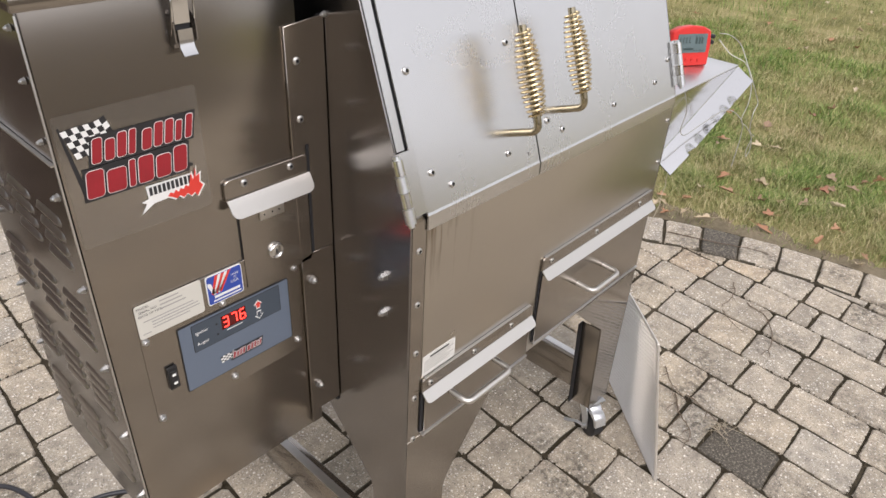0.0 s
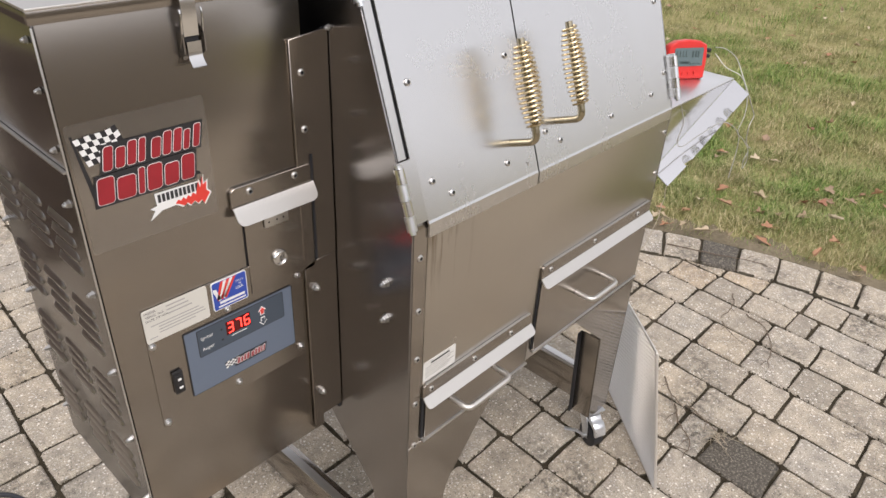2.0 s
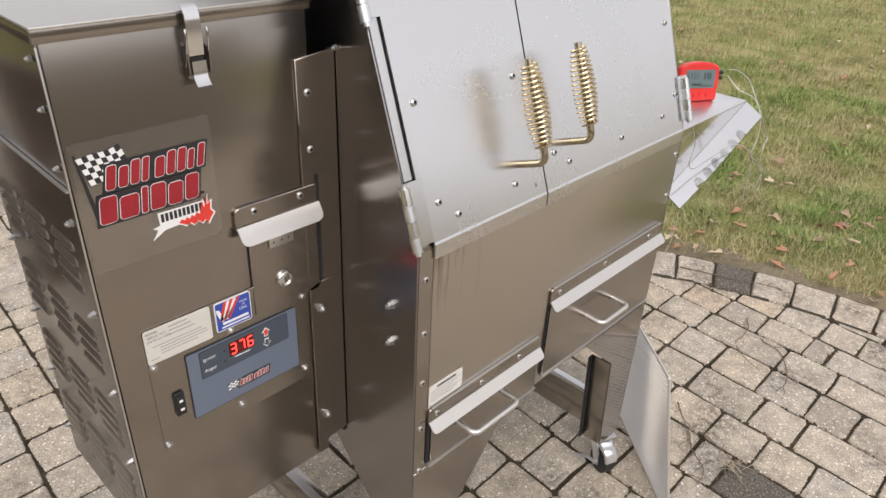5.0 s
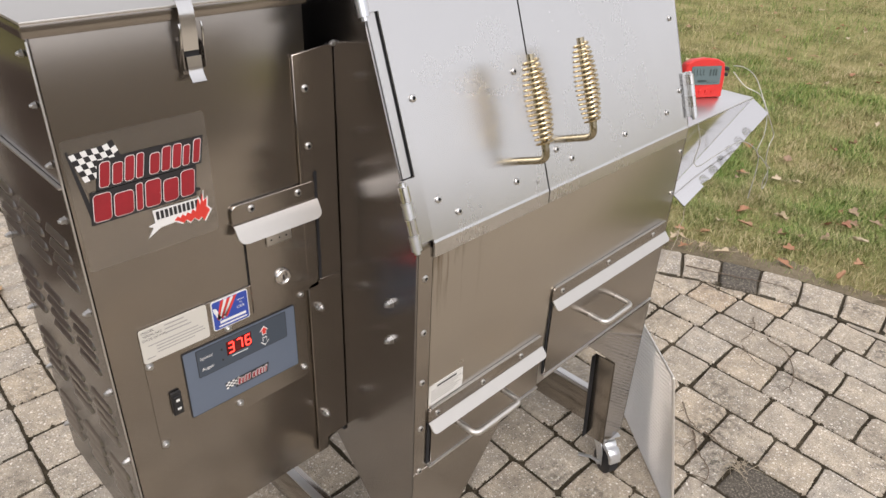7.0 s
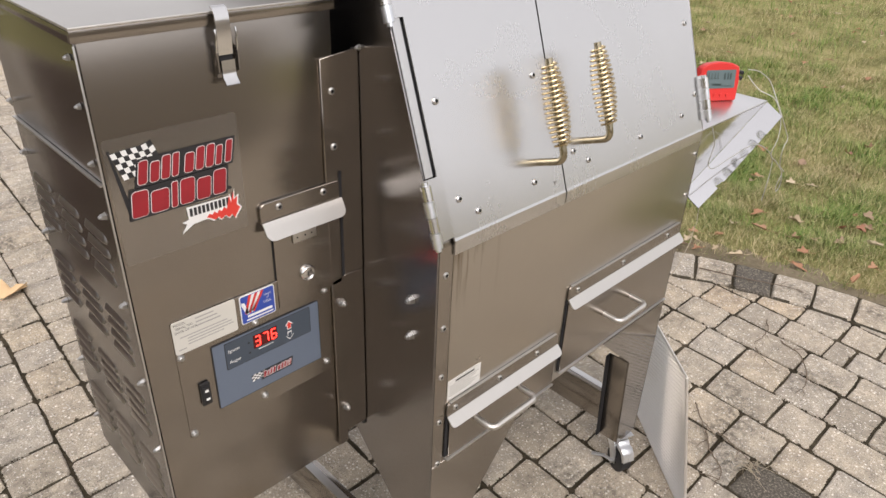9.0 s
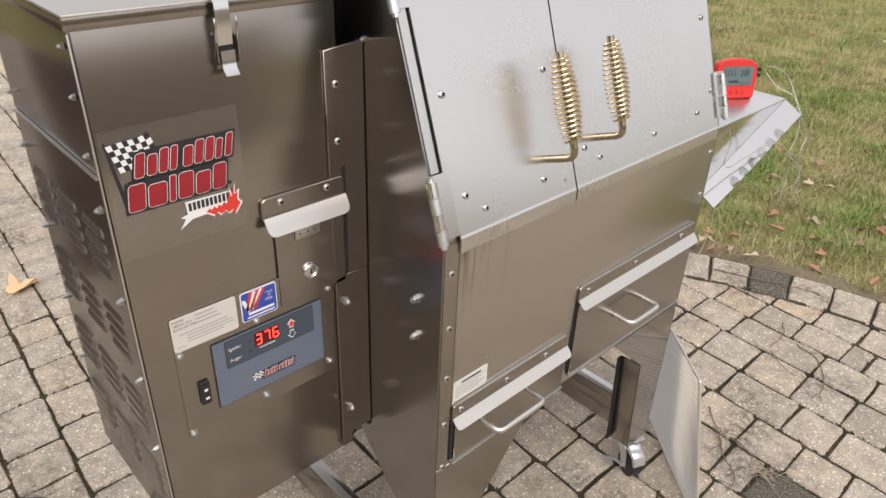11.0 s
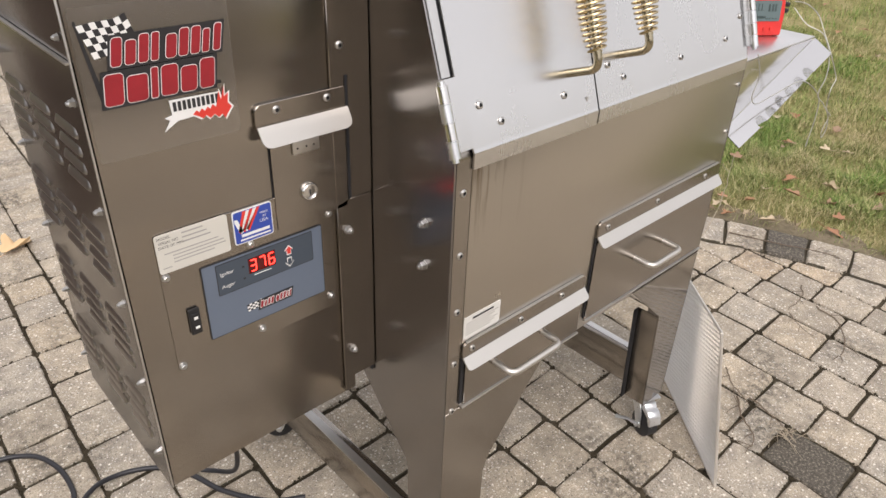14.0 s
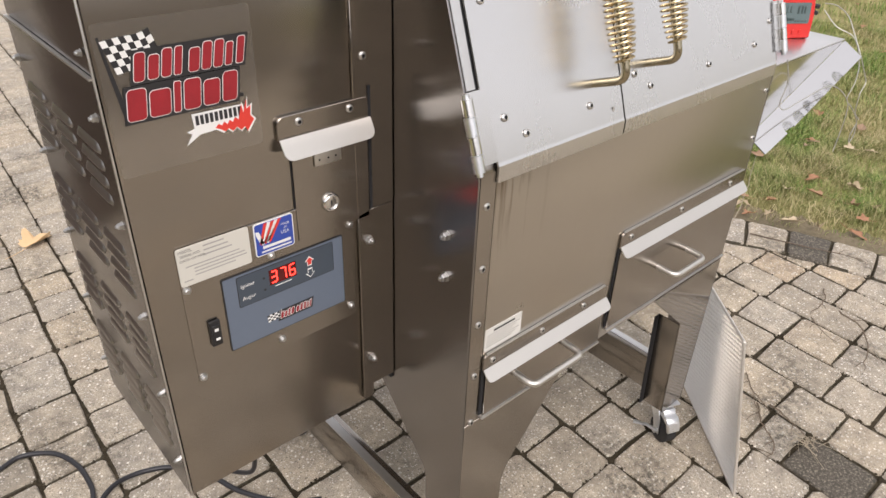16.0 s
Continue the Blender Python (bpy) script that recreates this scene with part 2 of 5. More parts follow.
def blade_material():
    m, n, l, b = material("grass_blade")
    geo = n.new("ShaderNodeNewGeometry")
    patch = noise_tex(n, l, geo.outputs["Position"], 1.7, 4)
    rnd = geo.outputs["Random Per Island"]
    green = ramp(n, l, rnd, [(0, (0.055, 0.12, 0.020)), (0.40, (0.16, 0.26, 0.050)), (0.8, (0.31, 0.36, 0.11)), (1, (0.52, 0.44, 0.24))])
    straw = ramp(n, l, rnd, [(0, (0.15, 0.165, 0.05)), (0.4, (0.33, 0.30, 0.13)), (0.75, (0.46, 0.385, 0.21)), (1, (0.58, 0.48, 0.30))])
    l.new(mix(n, l, ramp(n, l, patch, [(0.44, (0, 0, 0)), (0.60, (1, 1, 1))]), green, straw), b.inputs["Base Color"])
    b.inputs["Roughness"].default_value = 0.6
    b.inputs["Specular IOR Level"].default_value = 0.3
    return m


BLADE = blade_material()


def leaf_material(name, stops):
    m, n, l, b = material(name)
    f = noise_tex(n, l, coords(n, l), 40, 5)
    rnd = n.new("ShaderNodeObjectInfo").outputs["Random"]
    l.new(mix(n, l, span(n, l, f, 0.0, 0.20), ramp(n, l, rnd, stops), (0.10, 0.055, 0.025)), b.inputs["Base Color"])
    b.inputs["Roughness"].default_value = 0.6
    return m


LEAF_BROWN = leaf_material("dry_brown_leaf", [(0, (0.30, 0.13, 0.075)), (0.3, (0.40, 0.21, 0.11)), (0.55, (0.28, 0.19, 0.12)), (0.8, (0.43, 0.33, 0.21)), (1, (0.56, 0.46, 0.32))])
LEAF_TAN = leaf_material("dry_yellow_leaf", [(0, (0.80, 0.56, 0.31)), (1, (0.82, 0.58, 0.33))])
TWIG = plain("dry_twig", (0.17, 0.125, 0.085), 0.8, spot=0.4, scale=90)
STALK = plain("dry_stalk", (0.40, 0.34, 0.25), 0.8, spot=0.3, scale=90)
WOODS = soil("unseen_far_trees", [(0.3, (0.018, 0.016, 0.012)), (0.55, (0.05, 0.042, 0.03)), (0.75, (0.075, 0.07, 0.04))], 1.5, 0.2)
UNSEEN_DARK = plain("dark_unseen_wall", (0.13, 0.095, 0.075), 0.8, spot=0.3, scale=12)

# ---- mesh helpers ----
ORG = {}


def thing(name, at, label, category, group="", kind=""):
    e = new(name)
    e.location = at
    ORG[e.name] = Vector(at)
    return tagged(e, label, category, group, kind)


def finish(name, bm, mat, org=None, smooth=40):
    me = bpy.data.meshes.new(name)
    if org is not None:
        bmesh.ops.translate(bm, verts=bm.verts, vec=-org)
    bmesh.ops.recalc_face_normals(bm, faces=bm.faces)
    for f in bm.faces:
        f.smooth = True
    for e in bm.edges:
        if len(e.link_faces) == 2 and e.calc_face_angle(0) > radians(smooth):
            e.smooth = False
    bm.to_mesh(me)
    bm.free()
    me.materials.append(mat)
    return me


def part(name, bm, mat, parent, label=""):
    org = ORG[parent.name]
    ob = new(name, finish(name, bm, mat, org))
    ob.parent = parent
    ORG[ob.name] = org
    return tagged(ob, label)


def solid(name, bm, mat, label, category, at=None, group="", kind=""):
    """A thing of one mesh, with its origin at its base."""
    if at is None:
        vs = [v.co for v in bm.verts]
        at = Vector((sum(v.x for v in vs) / len(vs), sum(v.y for v in vs) / len(vs), min(v.z for v in vs)))
    at = Vector(at)
    ob = new(name, finish(name, bm, mat, at))
    ob.location = at
    ORG[ob.name] = at
    return tagged(ob, label, category, group, kind)


def repeat(name, mesh, parent, m, label=""):
    """A part on a shared mesh at the world pose m."""
    org = ORG[parent.name]
    ob = new(name, mesh)
    ob.parent = parent
    ob.matrix_basis = Matrix.Translation(-org) @ m
    ORG[ob.name] = org
    return tagged(ob, label)


def join(*bms):
    out = bms[0]
    for b in bms[1:]:
        me = bpy.data.meshes.new("tmp")
        b.to_mesh(me)
        b.free()
        out.from_mesh(me)
        bpy.data.meshes.remove(me)
    return out


def box(x0, x1, y0, y1, z0, z1, bev=0.0, seg=2):
    bm = bmesh.new()
    bmesh.ops.create_cube(bm, size=1, matrix=Matrix.LocRotScale(((x0 + x1) / 2, (y0 + y1) / 2, (z0 + z1) / 2), None, (abs(x1 - x0), abs(y1 - y0), abs(z1 - z0))))
    if bev:
        bmesh.ops.bevel(bm, geom=bm.edges[:], offset=bev, segments=seg, affect="EDGES", profile=0.5)
    return bm


def prism(pts, axis, a, b, bev=0.0):
    """A flat sheet: an outline in the plane across the axis, from a to b along it."""
    bm = bmesh.new()
    put = {"x": lambda u, v, w: (w, u, v), "y": lambda u, v, w: (u, w, v), "z": lambda u, v, w: (u, v, w)}[axis]
    lo = [bm.verts.new(put(u, v, a)) for u, v in pts]
    hi = [bm.verts.new(put(u, v, b)) for u, v in pts]
    bm.faces.new(lo)
    bm.faces.new(hi)
    for i in range(len(pts)):
        j = (i + 1) % len(pts)
        bm.faces.new((lo[i], lo[j], hi[j], hi[i]))
    bmesh.ops.recalc_face_normals(bm, faces=bm.faces)
    if bev:
        bmesh.ops.bevel(bm, geom=[e for e in bm.edges if e.calc_face_angle(0) > 0.6], offset=bev, segments=1, affect="EDGES")
    return bm


def rounded(u0, u1, v0, v1, r, corners="1111", seg=5):
    """Outline of a rectangle with rounded corners (bottom left, bottom right, top right, top left)."""
    out = []
    for k, (cu, cv, a0) in enumerate(((u0 + r, v0 + r, 180), (u1 - r, v0 + r, 270), (u1 - r, v1 - r, 0), (u0 + r, v1 - r, 90))):
        if corners[k] == "1":
            out += [(cu + r * math.cos(radians(a0 + 90 * i / seg)), cv + r * math.sin(radians(a0 + 90 * i / seg))) for i in range(seg + 1)]
        else:
            out.append(((u0, u1, u1, u0)[k], (v0, v0, v1, v1)[k]))
    return out


def folded(profile, x0, x1, thick):
    """A sheet bent to a profile of (y, z) and running from x0 to x1."""
    n = len(profile)
    norm = []
    for i in range(n):
        a, b = Vector(profile[max(i - 1, 0)]), Vector(profile[min(i + 1, n - 1)])
        d = (b - a).normalized()
        norm.append(Vector((d.y, -d.x)))
    ring = [Vector(p) for p in profile] + [Vector(profile[i]) + norm[i] * thick for i in range(n - 1, -1, -1)]
    bm = bmesh.new()
    lo = [bm.verts.new((x0, p.x, p.y)) for p in ring]
    hi = [bm.verts.new((x1, p.x, p.y)) for p in ring]
    m = len(ring)
    for i in range(m):
        j = (i + 1) % m
        bm.faces.new((lo[i], lo[j], hi[j], hi[i]))
    for i in range(n - 1):
        for r in (lo, hi):
            bm.faces.new((r[i], r[i + 1], r[m - 2 - i], r[m - 1 - i]))
    return bm


def lip_sheet(profile, x0, x1, thick, r):
    """A bent lip whose free corners are rounded by r."""
    a, b = Vector(profile[-2]), Vector(profile[-1])
    fine = list(profile[:-1]) + [tuple(a.lerp(b, t)) for t in (0.35, 0.6, 0.8, 0.92, 1.0)]
    bm = folded(fine, x0, x1, thick)
    bm.verts.ensure_lookup_table()
    m = 2 * len(fine)
    total = (b - a).length
    for side, s in ((0, 1), (1, -1)):
        for i, v in enumerate(bm.verts[side * m:(side + 1) * m]):
            k = i if i < len(fine) else m - 1 - i
            d = (b - Vector(fine[k])).length if k >= len(profile) - 2 else 1.0
            if d < r:
                v.co.x += s * (r - math.sqrt(max(0.0, r * r - (r - d) ** 2)))
    return bm


def sweep(points, radius, seg=8, caps=True):
    """A round rod along points; the radius may be a list."""
    pts = [Vector(p) for p in points]
    rad = radius if isinstance(radius, (list, tuple)) else [radius] * len(pts)
    bm = bmesh.new()
    up, rings = None, []
    for i, p in enumerate(pts):
        d = (pts[min(i + 1, len(pts) - 1)] - pts[max(i - 1, 0)]).normalized()
        if up is None:
            up = d.orthogonal().normalized()
        up = (up - d * up.dot(d)).normalized()
        side = d.cross(up)
        rings.append([bm.verts.new(p + (up * math.cos(a) + side * math.sin(a)) * rad[i]) for a in (2 * math.pi * k / seg for k in range(seg))])
    for a, b in zip(rings, rings[1:]):
        for k in range(seg):
            bm.faces.new((a[k], a[(k + 1) % seg], b[(k + 1) % seg], b[k]))
    if caps:
        bm.faces.new(rings[0][::-1])
        bm.faces.new(rings[-1])
    return bm


def bent(points, r, seg=6):
    """A polyline with its corners rounded by r."""
    pts = [Vector(p) for p in points]
    out = [pts[0]]
    for a, b, c in zip(pts, pts[1:], pts[2:]):
        p, q = b + (a - b).normalized() * r, b + (c - b).normalized() * r
        out += [(1 - t) ** 2 * p + 2 * t * (1 - t) * b + t * t * q for t in (k / seg for k in range(seg + 1))]
    return out + [pts[-1]]


def smooth_line(points, steps=8):
    """A Catmull-Rom curve through points."""
    p = [Vector(q) for q in points]
    p = [p[0] * 2 - p[1]] + p + [p[-1] * 2 - p[-2]]
    out = []
    for a, b, c, d in zip(p, p[1:], p[2:], p[3:]):
        for k in range(steps):
            t = k / steps
            out.append(0.5 * ((2 * b) + (c - a) * t + (2 * a - 5 * b + 4 * c - d) * t * t + (3 * b - a - 3 * c + d) * t ** 3))
    return out + [p[-2]]


def lathe(profile, seg=16):
    """(radius, height) turned round z."""
    bm = bmesh.new()
    rings = [[bm.verts.new((r * math.cos(a), r * math.sin(a), h)) for a in (2 * math.pi * k / seg for k in range(seg))] for r, h in profile]
    for a, b in zip(rings, rings[1:]):
        for k in range(seg):
            bm.faces.new((a[k], a[(k + 1) % seg], b[(k + 1) % seg], b[k]))
    bm.faces.new(rings[0][::-1])
    bm.faces.new(rings[-1])
    return bm


def lettering(text, size, mat, parent, m, label=""):
    """Raised print of the built-in font, laid flat and placed by the pose m."""
    cu = bpy.data.curves.new("print", "FONT")
    cu.body, cu.size, cu.align_x, cu.align_y, cu.resolution_u = text, size, "CENTER", "CENTER", 2
    tmp = bpy.data.objects.new("print", cu)
    me = bpy.data.meshes.new_from_object(tmp)
    bpy.data.objects.remove(tmp)
    bpy.data.curves.remove(cu)
    me.materials.clear()
    me.materials.append(mat)
    return repeat("lettering", me, parent, m, label)

# ---- grill ----
XL, XR, DEEP = -0.0155, 0.672, 0.56
SLOPE, BEND = 0.360, 0.852
grill = thing("pellet_grill", (0.33, 0.28, 0.0), "brushed stainless steel pellet grill with hopper standing on pavers", "grill")

BOLT = finish("bolt", join(lathe([(0.0068, 0.0), (0.0068, 0.0012), (0.0052, 0.0012), (0.0052, 0.0062), (0.0044, 0.0070)], 6), lathe([(0.003, 0.007), (0.003, 0.0095), (0.0022, 0.0102)], 8)), BOLT_ZINC)
RIVET = finish("screw", lathe([(0.0048, 0.0), (0.0047, 0.0012), (0.0036, 0.0022), (0.0024, 0.0024), (0.0021, 0.0008)], 12), SCREW)
RIVET.materials.append(DARK)
for f in RIVET.polygons:
    if f.center.length < 0.0012 and f.center.z > 0.0005 or (f.center.xy.length < 0.0023 and f.normal.z < 0.5 and f.center.z > 0.0006):
        f.material_index = 1
SOCKET = finish("socket", lathe([(0.0019, 0.0), (0.0018, 0.0006)], 6), DARK)
HEX = finish("screw", join(lathe([(0.0050, 0.0), (0.0048, 0.0009), (0.0034, 0.0011)], 12), lathe([(0.0034, 0.0008), (0.0034, 0.0040), (0.0027, 0.0046)], 6)), BOLT_ZINC)


def front(x, y, z, tilt=0.0, spin=0.0):
    """The pose that turns a fitting's axis from z to the front (-y)."""
    return Matrix.Translation((x, y, z)) @ Euler((radians(90) - tilt, 0, 0)).to_matrix().to_4x4() @ Matrix.Rotation(spin, 4, "Z")


def to_left(x, y, z):
    return Matrix.Translation((x, y, z)) @ Euler((0, radians(-90), 0)).to_matrix().to_4x4()


def rivet(parent, x, y, z, tilt=0.0):
    return repeat("screw", RIVET, parent, front(x, y, z, tilt))


# side panels with their legs, one bent sheet each
TOP = 1.30
def side_outline():
    return [(0.0, 0.100), (0.0, BEND - 0.010), (0.003, BEND + 0.006), (SLOPE * (TOP - BEND), TOP), (DEEP - 0.10, TOP), (DEEP, TOP - 0.12), (DEEP, 0.100),
            (DEEP - 0.072, 0.100), (DEEP - 0.074, 0.31), (DEEP - 0.19, 0.436), (0.19, 0.436), (0.080, 0.318), (0.074, 0.295), (0.072, 0.100)]


left_side = part("side_panel", prism(side_outline(), "x", XL, XL + 0.003, 0.0006), STEEL_SHADED, grill)
right_side = part("side_panel", prism(side_outline(), "x", XR - 0.003, XR, 0.0006), STEEL_SHADED, grill)
# the front face of each front leg
left_leg = part("leg", prism([(XL + 0.0035, 0.100), (0.080, 0.100), (0.080, 0.285), (0.086, 0.305), (0.098, 0.325), (0.205, 0.458), (0.205, 0.4625), (XL + 0.0035, 0.4625)], "y", 0.0, 0.003, 0.0005), STEEL, grill)
right_leg = part("leg", prism([(XR - 0.0035, 0.100), (XR - 0.0035, 0.4755), (0.428, 0.4785), (0.436, 0.476), (0.569, 0.358), (0.573, 0.352), (0.596, 0.100)], "y", 0.0, 0.003, 0.0005), STEEL_LEG, grill)
bm = box(0.5735, 0.5765, 0.0034, 0.050, 0.102, 0.350, 0.0008)
for v in bm.verts:
    v.co.x += (0.352 - v.co.z) * 0.0915
part("return_flange", bm, STEEL, right_leg)
# Lip added along the flange, painted near-black for the leg's inner shade.
bm = box(0.560, 0.5733, 0.0470, 0.0500, 0.102, 0.350, 0.0008)
for v in bm.verts:
    v.co.x += (0.352 - v.co.z) * 0.0915
part("shaded_lip", bm, DARK, right_leg, "inner lip of the leg, painted dark for shade")
for x0, x1 in ((XL + 0.0035, 0.080), (0.581, XR - 0.0035)):
    part("leg", box(x0, x1, DEEP - 0.003, DEEP, 0.100, 0.46), STEEL, grill)
for x, s in ((XL + 0.0045, 1), (XR - 0.0045, -1)):
    rail = part("bottom_rail", box(min(x, x + s * 0.028), max(x, x + s * 0.028), 0.012, DEEP - 0.012, 0.094, 0.1775, 0.0015), STEEL, grill)
    # Sky sheen on the rail top, put in as a brighter strip.
    part("top_edge", box(min(x, x + s * 0.016), max(x, x + s * 0.016), 0.014, DEEP - 0.014, 0.1770, 0.1788), STEEL_LIT_EDGE, rail)
# hood, back and floor of the cooking chamber
part("hood_back", folded([(DEEP - 0.004, 0.44), (DEEP - 0.004, TOP - 0.124), (DEEP - 0.104, TOP - 0.004), (SLOPE * (TOP - BEND) + 0.01, TOP - 0.004)], XL + 0.004, XR - 0.004, 0.003), STEEL, grill)
part("chamber_floor", folded([(0.006, 0.482), (0.20, 0.50), (DEEP - 0.006, 0.47)], XL + 0.004, XR - 0.004, 0.003), STEEL, grill)

# lower front panel, between the frame strips
P0 = 0.0135
front_panel = part("front_panel", box(P0, XR - 0.004, 0.0, 0.003, 0.4665, BEND - 0.006, 0.0006), STEEL_LIT_FRONT, grill, "stained brushed steel front panel")
left_strip = part("frame_strip", prism([(0.0, 0.4635), (0.0, BEND - 0.005), (0.004, BEND + 0.004), (0.0045, 0.4635)], "x", XL + 0.0035, P0 - 0.0012), STEEL, grill)
for z in (0.807, 0.722, 0.637, 0.551, 0.4655):
    rivet(left_strip, 0.0, 0.0, z)
for z in (0.807, 0.722, 0.637, 0.551):
    rivet(front_panel, XR - 0.014, 0.0, z)
# sloping frame strip beside the left door
slope = lambda z: SLOPE * (z - BEND)
part("frame_strip", folded([(slope(0.935) + 0.003, 0.935), (slope(TOP) + 0.003, TOP)], XL + 0.0035, 0.0006, -0.003), STEEL_LIT_EDGE, grill)
part("frame_strip", folded([(0.005, 0.84), (0.007, BEND + 0.004), (slope(TOP) + 0.006, TOP)], XL + 0.004, 0.02, -0.003), STEEL, grill)
part("frame_strip", folded([(0.006, 0.84), (0.008, BEND + 0.004), (slope(TOP) + 0.007, TOP)], XR - 0.022, XR - 0.004, -0.003), STEEL, grill)
# Near-black sheet added to give the gap between the doors its shade.
part("shade_sheet", folded([(slope(0.86) + 0.010, 0.86), (slope(TOP) + 0.010, TOP)], 0.222, 0.268, -0.003), DARK, grill, "dark sheet standing for the shaded gap behind the doors")


def door_profile(low):
    """Sloping sheet that bends over a small radius into an upright lip."""
    out = [(slope(TOP - 0.006) - 0.004, TOP - 0.006), (slope(BEND + 0.0065) - 0.004, BEND + 0.0065)]
    for k in range(5):
        u = 1 - k / 4
        out.append((-0.0040 + slope(BEND + 0.0042) * u * u, BEND + 0.0004 + 0.0040 * u))
    return out + [(-0.0040, low)]


left_door = part("door", folded(door_profile(0.8345), 0.0115, 0.2435, -0.003), STEEL_LIT_DOOR, grill)
part("door_edge", folded([(slope(TOP - 0.006) - 0.004, TOP - 0.006), (slope(0.936) - 0.004, 0.936)], 0.0038, 0.01145, -0.003), STEEL_LIT_DOOR, left_door)
# Dark strip under the door edge paints the shade of its gap.
part("shade_strip", folded([(slope(TOP - 0.006) + 0.0012, TOP - 0.006), (slope(0.936) + 0.0012, 0.936)], 0.0004, 0.0046, -0.001), DARK, left_door)
right_door = part("door", folded(door_profile(0.8345), 0.2465, XR - 0.012, -0.003), STEEL_LIT_DOOR, grill)
T = math.atan(SLOPE)
for door, spots in ((left_door, ((0.026, 1.020), (0.212, 1.020), (0.032, 0.902), (0.062, 0.879), (0.179, 0.885), (0.026, 1.20), (0.212, 1.20))),
                    (right_door, ((0.308, 0.885), (0.456, 0.887), (0.592, 0.893), (0.645, 0.920), (0.637, 1.038), (0.275, 0.905), (0.280, 1.20)))):
    for x, z in spots:
        s = repeat("screw", RIVET, door, front(x, slope(z) - 0.0045, z, T))
part("pin_mark", join(box(0.2215, 0.2245, slope(0.872) - 0.0052, slope(0.872) - 0.004, 0.869, 0.875)), INK_FAINT, left_door)


def spring_handle(door, x, z):
    """A bent rod with a barrel-shaped wire grip."""
    base = Vector((x, slope(z) - 0.004, z))
    out, up = Vector((0, -math.cos(T), math.sin(T))), Vector((0, math.sin(T), math.cos(T)))
    elbow = base + out * 0.047
    rod = part("handle", sweep(bent([base, elbow, elbow + up * 0.138], 0.014), 0.0054, 10), YELLOW_ROD, door, "bent yellow-zinc handle rod")
    turns, a, b, pts = 17, 0.020, 0.131, []
    side = Vector((1, 0, 0))
    for k in range(turns * 14 + 1):
        f = k / (turns * 14)
        ang = 2 * math.pi * turns * f
        r = 0.0086 + 0.0076 * math.sin(math.pi * min(max(f * 0.94 + 0.04, 0), 1)) ** 0.8
        pts.append(elbow + up * (a + (b - a) * f) + (side * math.cos(ang) + up.cross(side) * math.sin(ang)) * r)
    part("spring_grip", sweep(pts, 0.0015, 6), YELLOW_ZINC, rod, "brass-coloured coiled wire grip")


spring_handle(left_door, 0.194, 0.908)
spring_handle(right_door, 0.306, 0.913)


def hinge(x, z0, z1, s, door, reach):
    """Butt hinge along the slope: knuckles on a pin, and a leaf over the door."""
    up = Vector((0, SLOPE, 1)).normalized()
    lo = Vector((x, slope(z0) - 0.006, z0))
    length = (z1 - z0) / up.z
    leaf = part("hinge", folded([(slope(z1 + 0.004) - 0.0040, z1 + 0.004), (slope(z0 + 0.004) - 0.0040, z0 + 0.004)], min(x + s * 0.003, x + s * reach), max(x + s * 0.003, x + s * reach), -0.0030), STEEL_LIT_DOOR, door)
    for k in range(4):
        part("knuckle", sweep([lo + up * length * (k / 4 + 0.006), lo + up * length * ((k + 1) / 4 - 0.006)], 0.0068, 12), STEEL_BRIGHT if k % 2 else ZINC, leaf)
    part("pin", sweep([lo - up * 0.004, lo + up * (length + 0.004)], 0.0040, 8), ZINC, leaf)


hinge(XL - 0.004, 0.856, 0.932, 1, left_door, 0.03095)
hinge(XL - 0.004, 1.112, 1.186, 1, left_door, 0.0233)
hinge(XR + 0.011, 0.868, 0.942, -1, right_door, 0.034)
hinge(XR + 0.004, 1.112, 1.186, -1, right_door, 0.026)


def drawer(x0, x1, z_low, z_fold, z_top, handle, rivets, gap):
    """Drip drawer: riveted hood strip with a turned-out lip, the front below it and a wire handle."""
    d = part("drawer", prism(rounded(x0 + gap + 0.001, x1 - 0.002, z_low + 0.003, z_fold - 0.004, 0.010, "0001"), "y", -0.005, -0.001, 0.0006), STEEL, grill)
    # Thin dark strip: painted shade of the gap beside the drawer front.
    part("shade_strip", box(x0 - 0.0005, x0 + gap, -0.0025, -0.0005, z_low + 0.006, z_fold - 0.002), DARK, d)
    part("bottom_edge", box(x0 + 0.002, x1, -0.0075, 0.001, z_low - 0.0005, z_low + 0.0024, 0.0006), STEEL_LIT_EDGE, d)
    strip = part("hood_strip", prism(rounded(x0, x1, z_fold - 0.001, z_top, 0.007, "0011"), "y", -0.0045, -0.0008, 0.0006), STEEL, grill)
    part("top_edge", box(x0 + 0.006, x1 - 0.006, -0.0048, -0.0006, z_top, z_top + 0.0012), STEEL_LIT_EDGE, strip)
    bm = lip_sheet([(-0.0035, z_fold), (-0.0052, z_fold - 0.0022), (-0.0170, z_fold - 0.0150)], x0, x1, 0.0020, 0.007)
    part("lip", bm, STEEL_LIT, strip, "turned-out drip lip, sky light in its pale colour")
    for x in rivets:
        repeat("screw", RIVET, strip, front(x, -0.0045, z_top - 0.0125))
    hx0, hx1, hz = handle
    part("handle", sweep(bent([(hx0, -0.003, hz), (hx0, -0.040, hz - 0.001), (hx1, -0.040, hz - 0.001), (hx1, -0.003, hz)], 0.013), 0.0052, 10), STEEL_LIT, d, "satin wire pull handle")


drawer(0.0125, 0.279, 0.4665, 0.556, 0.5795, (0.078, 0.184, 0.5165), (0.029, 0.128, 0.221), 0.005)
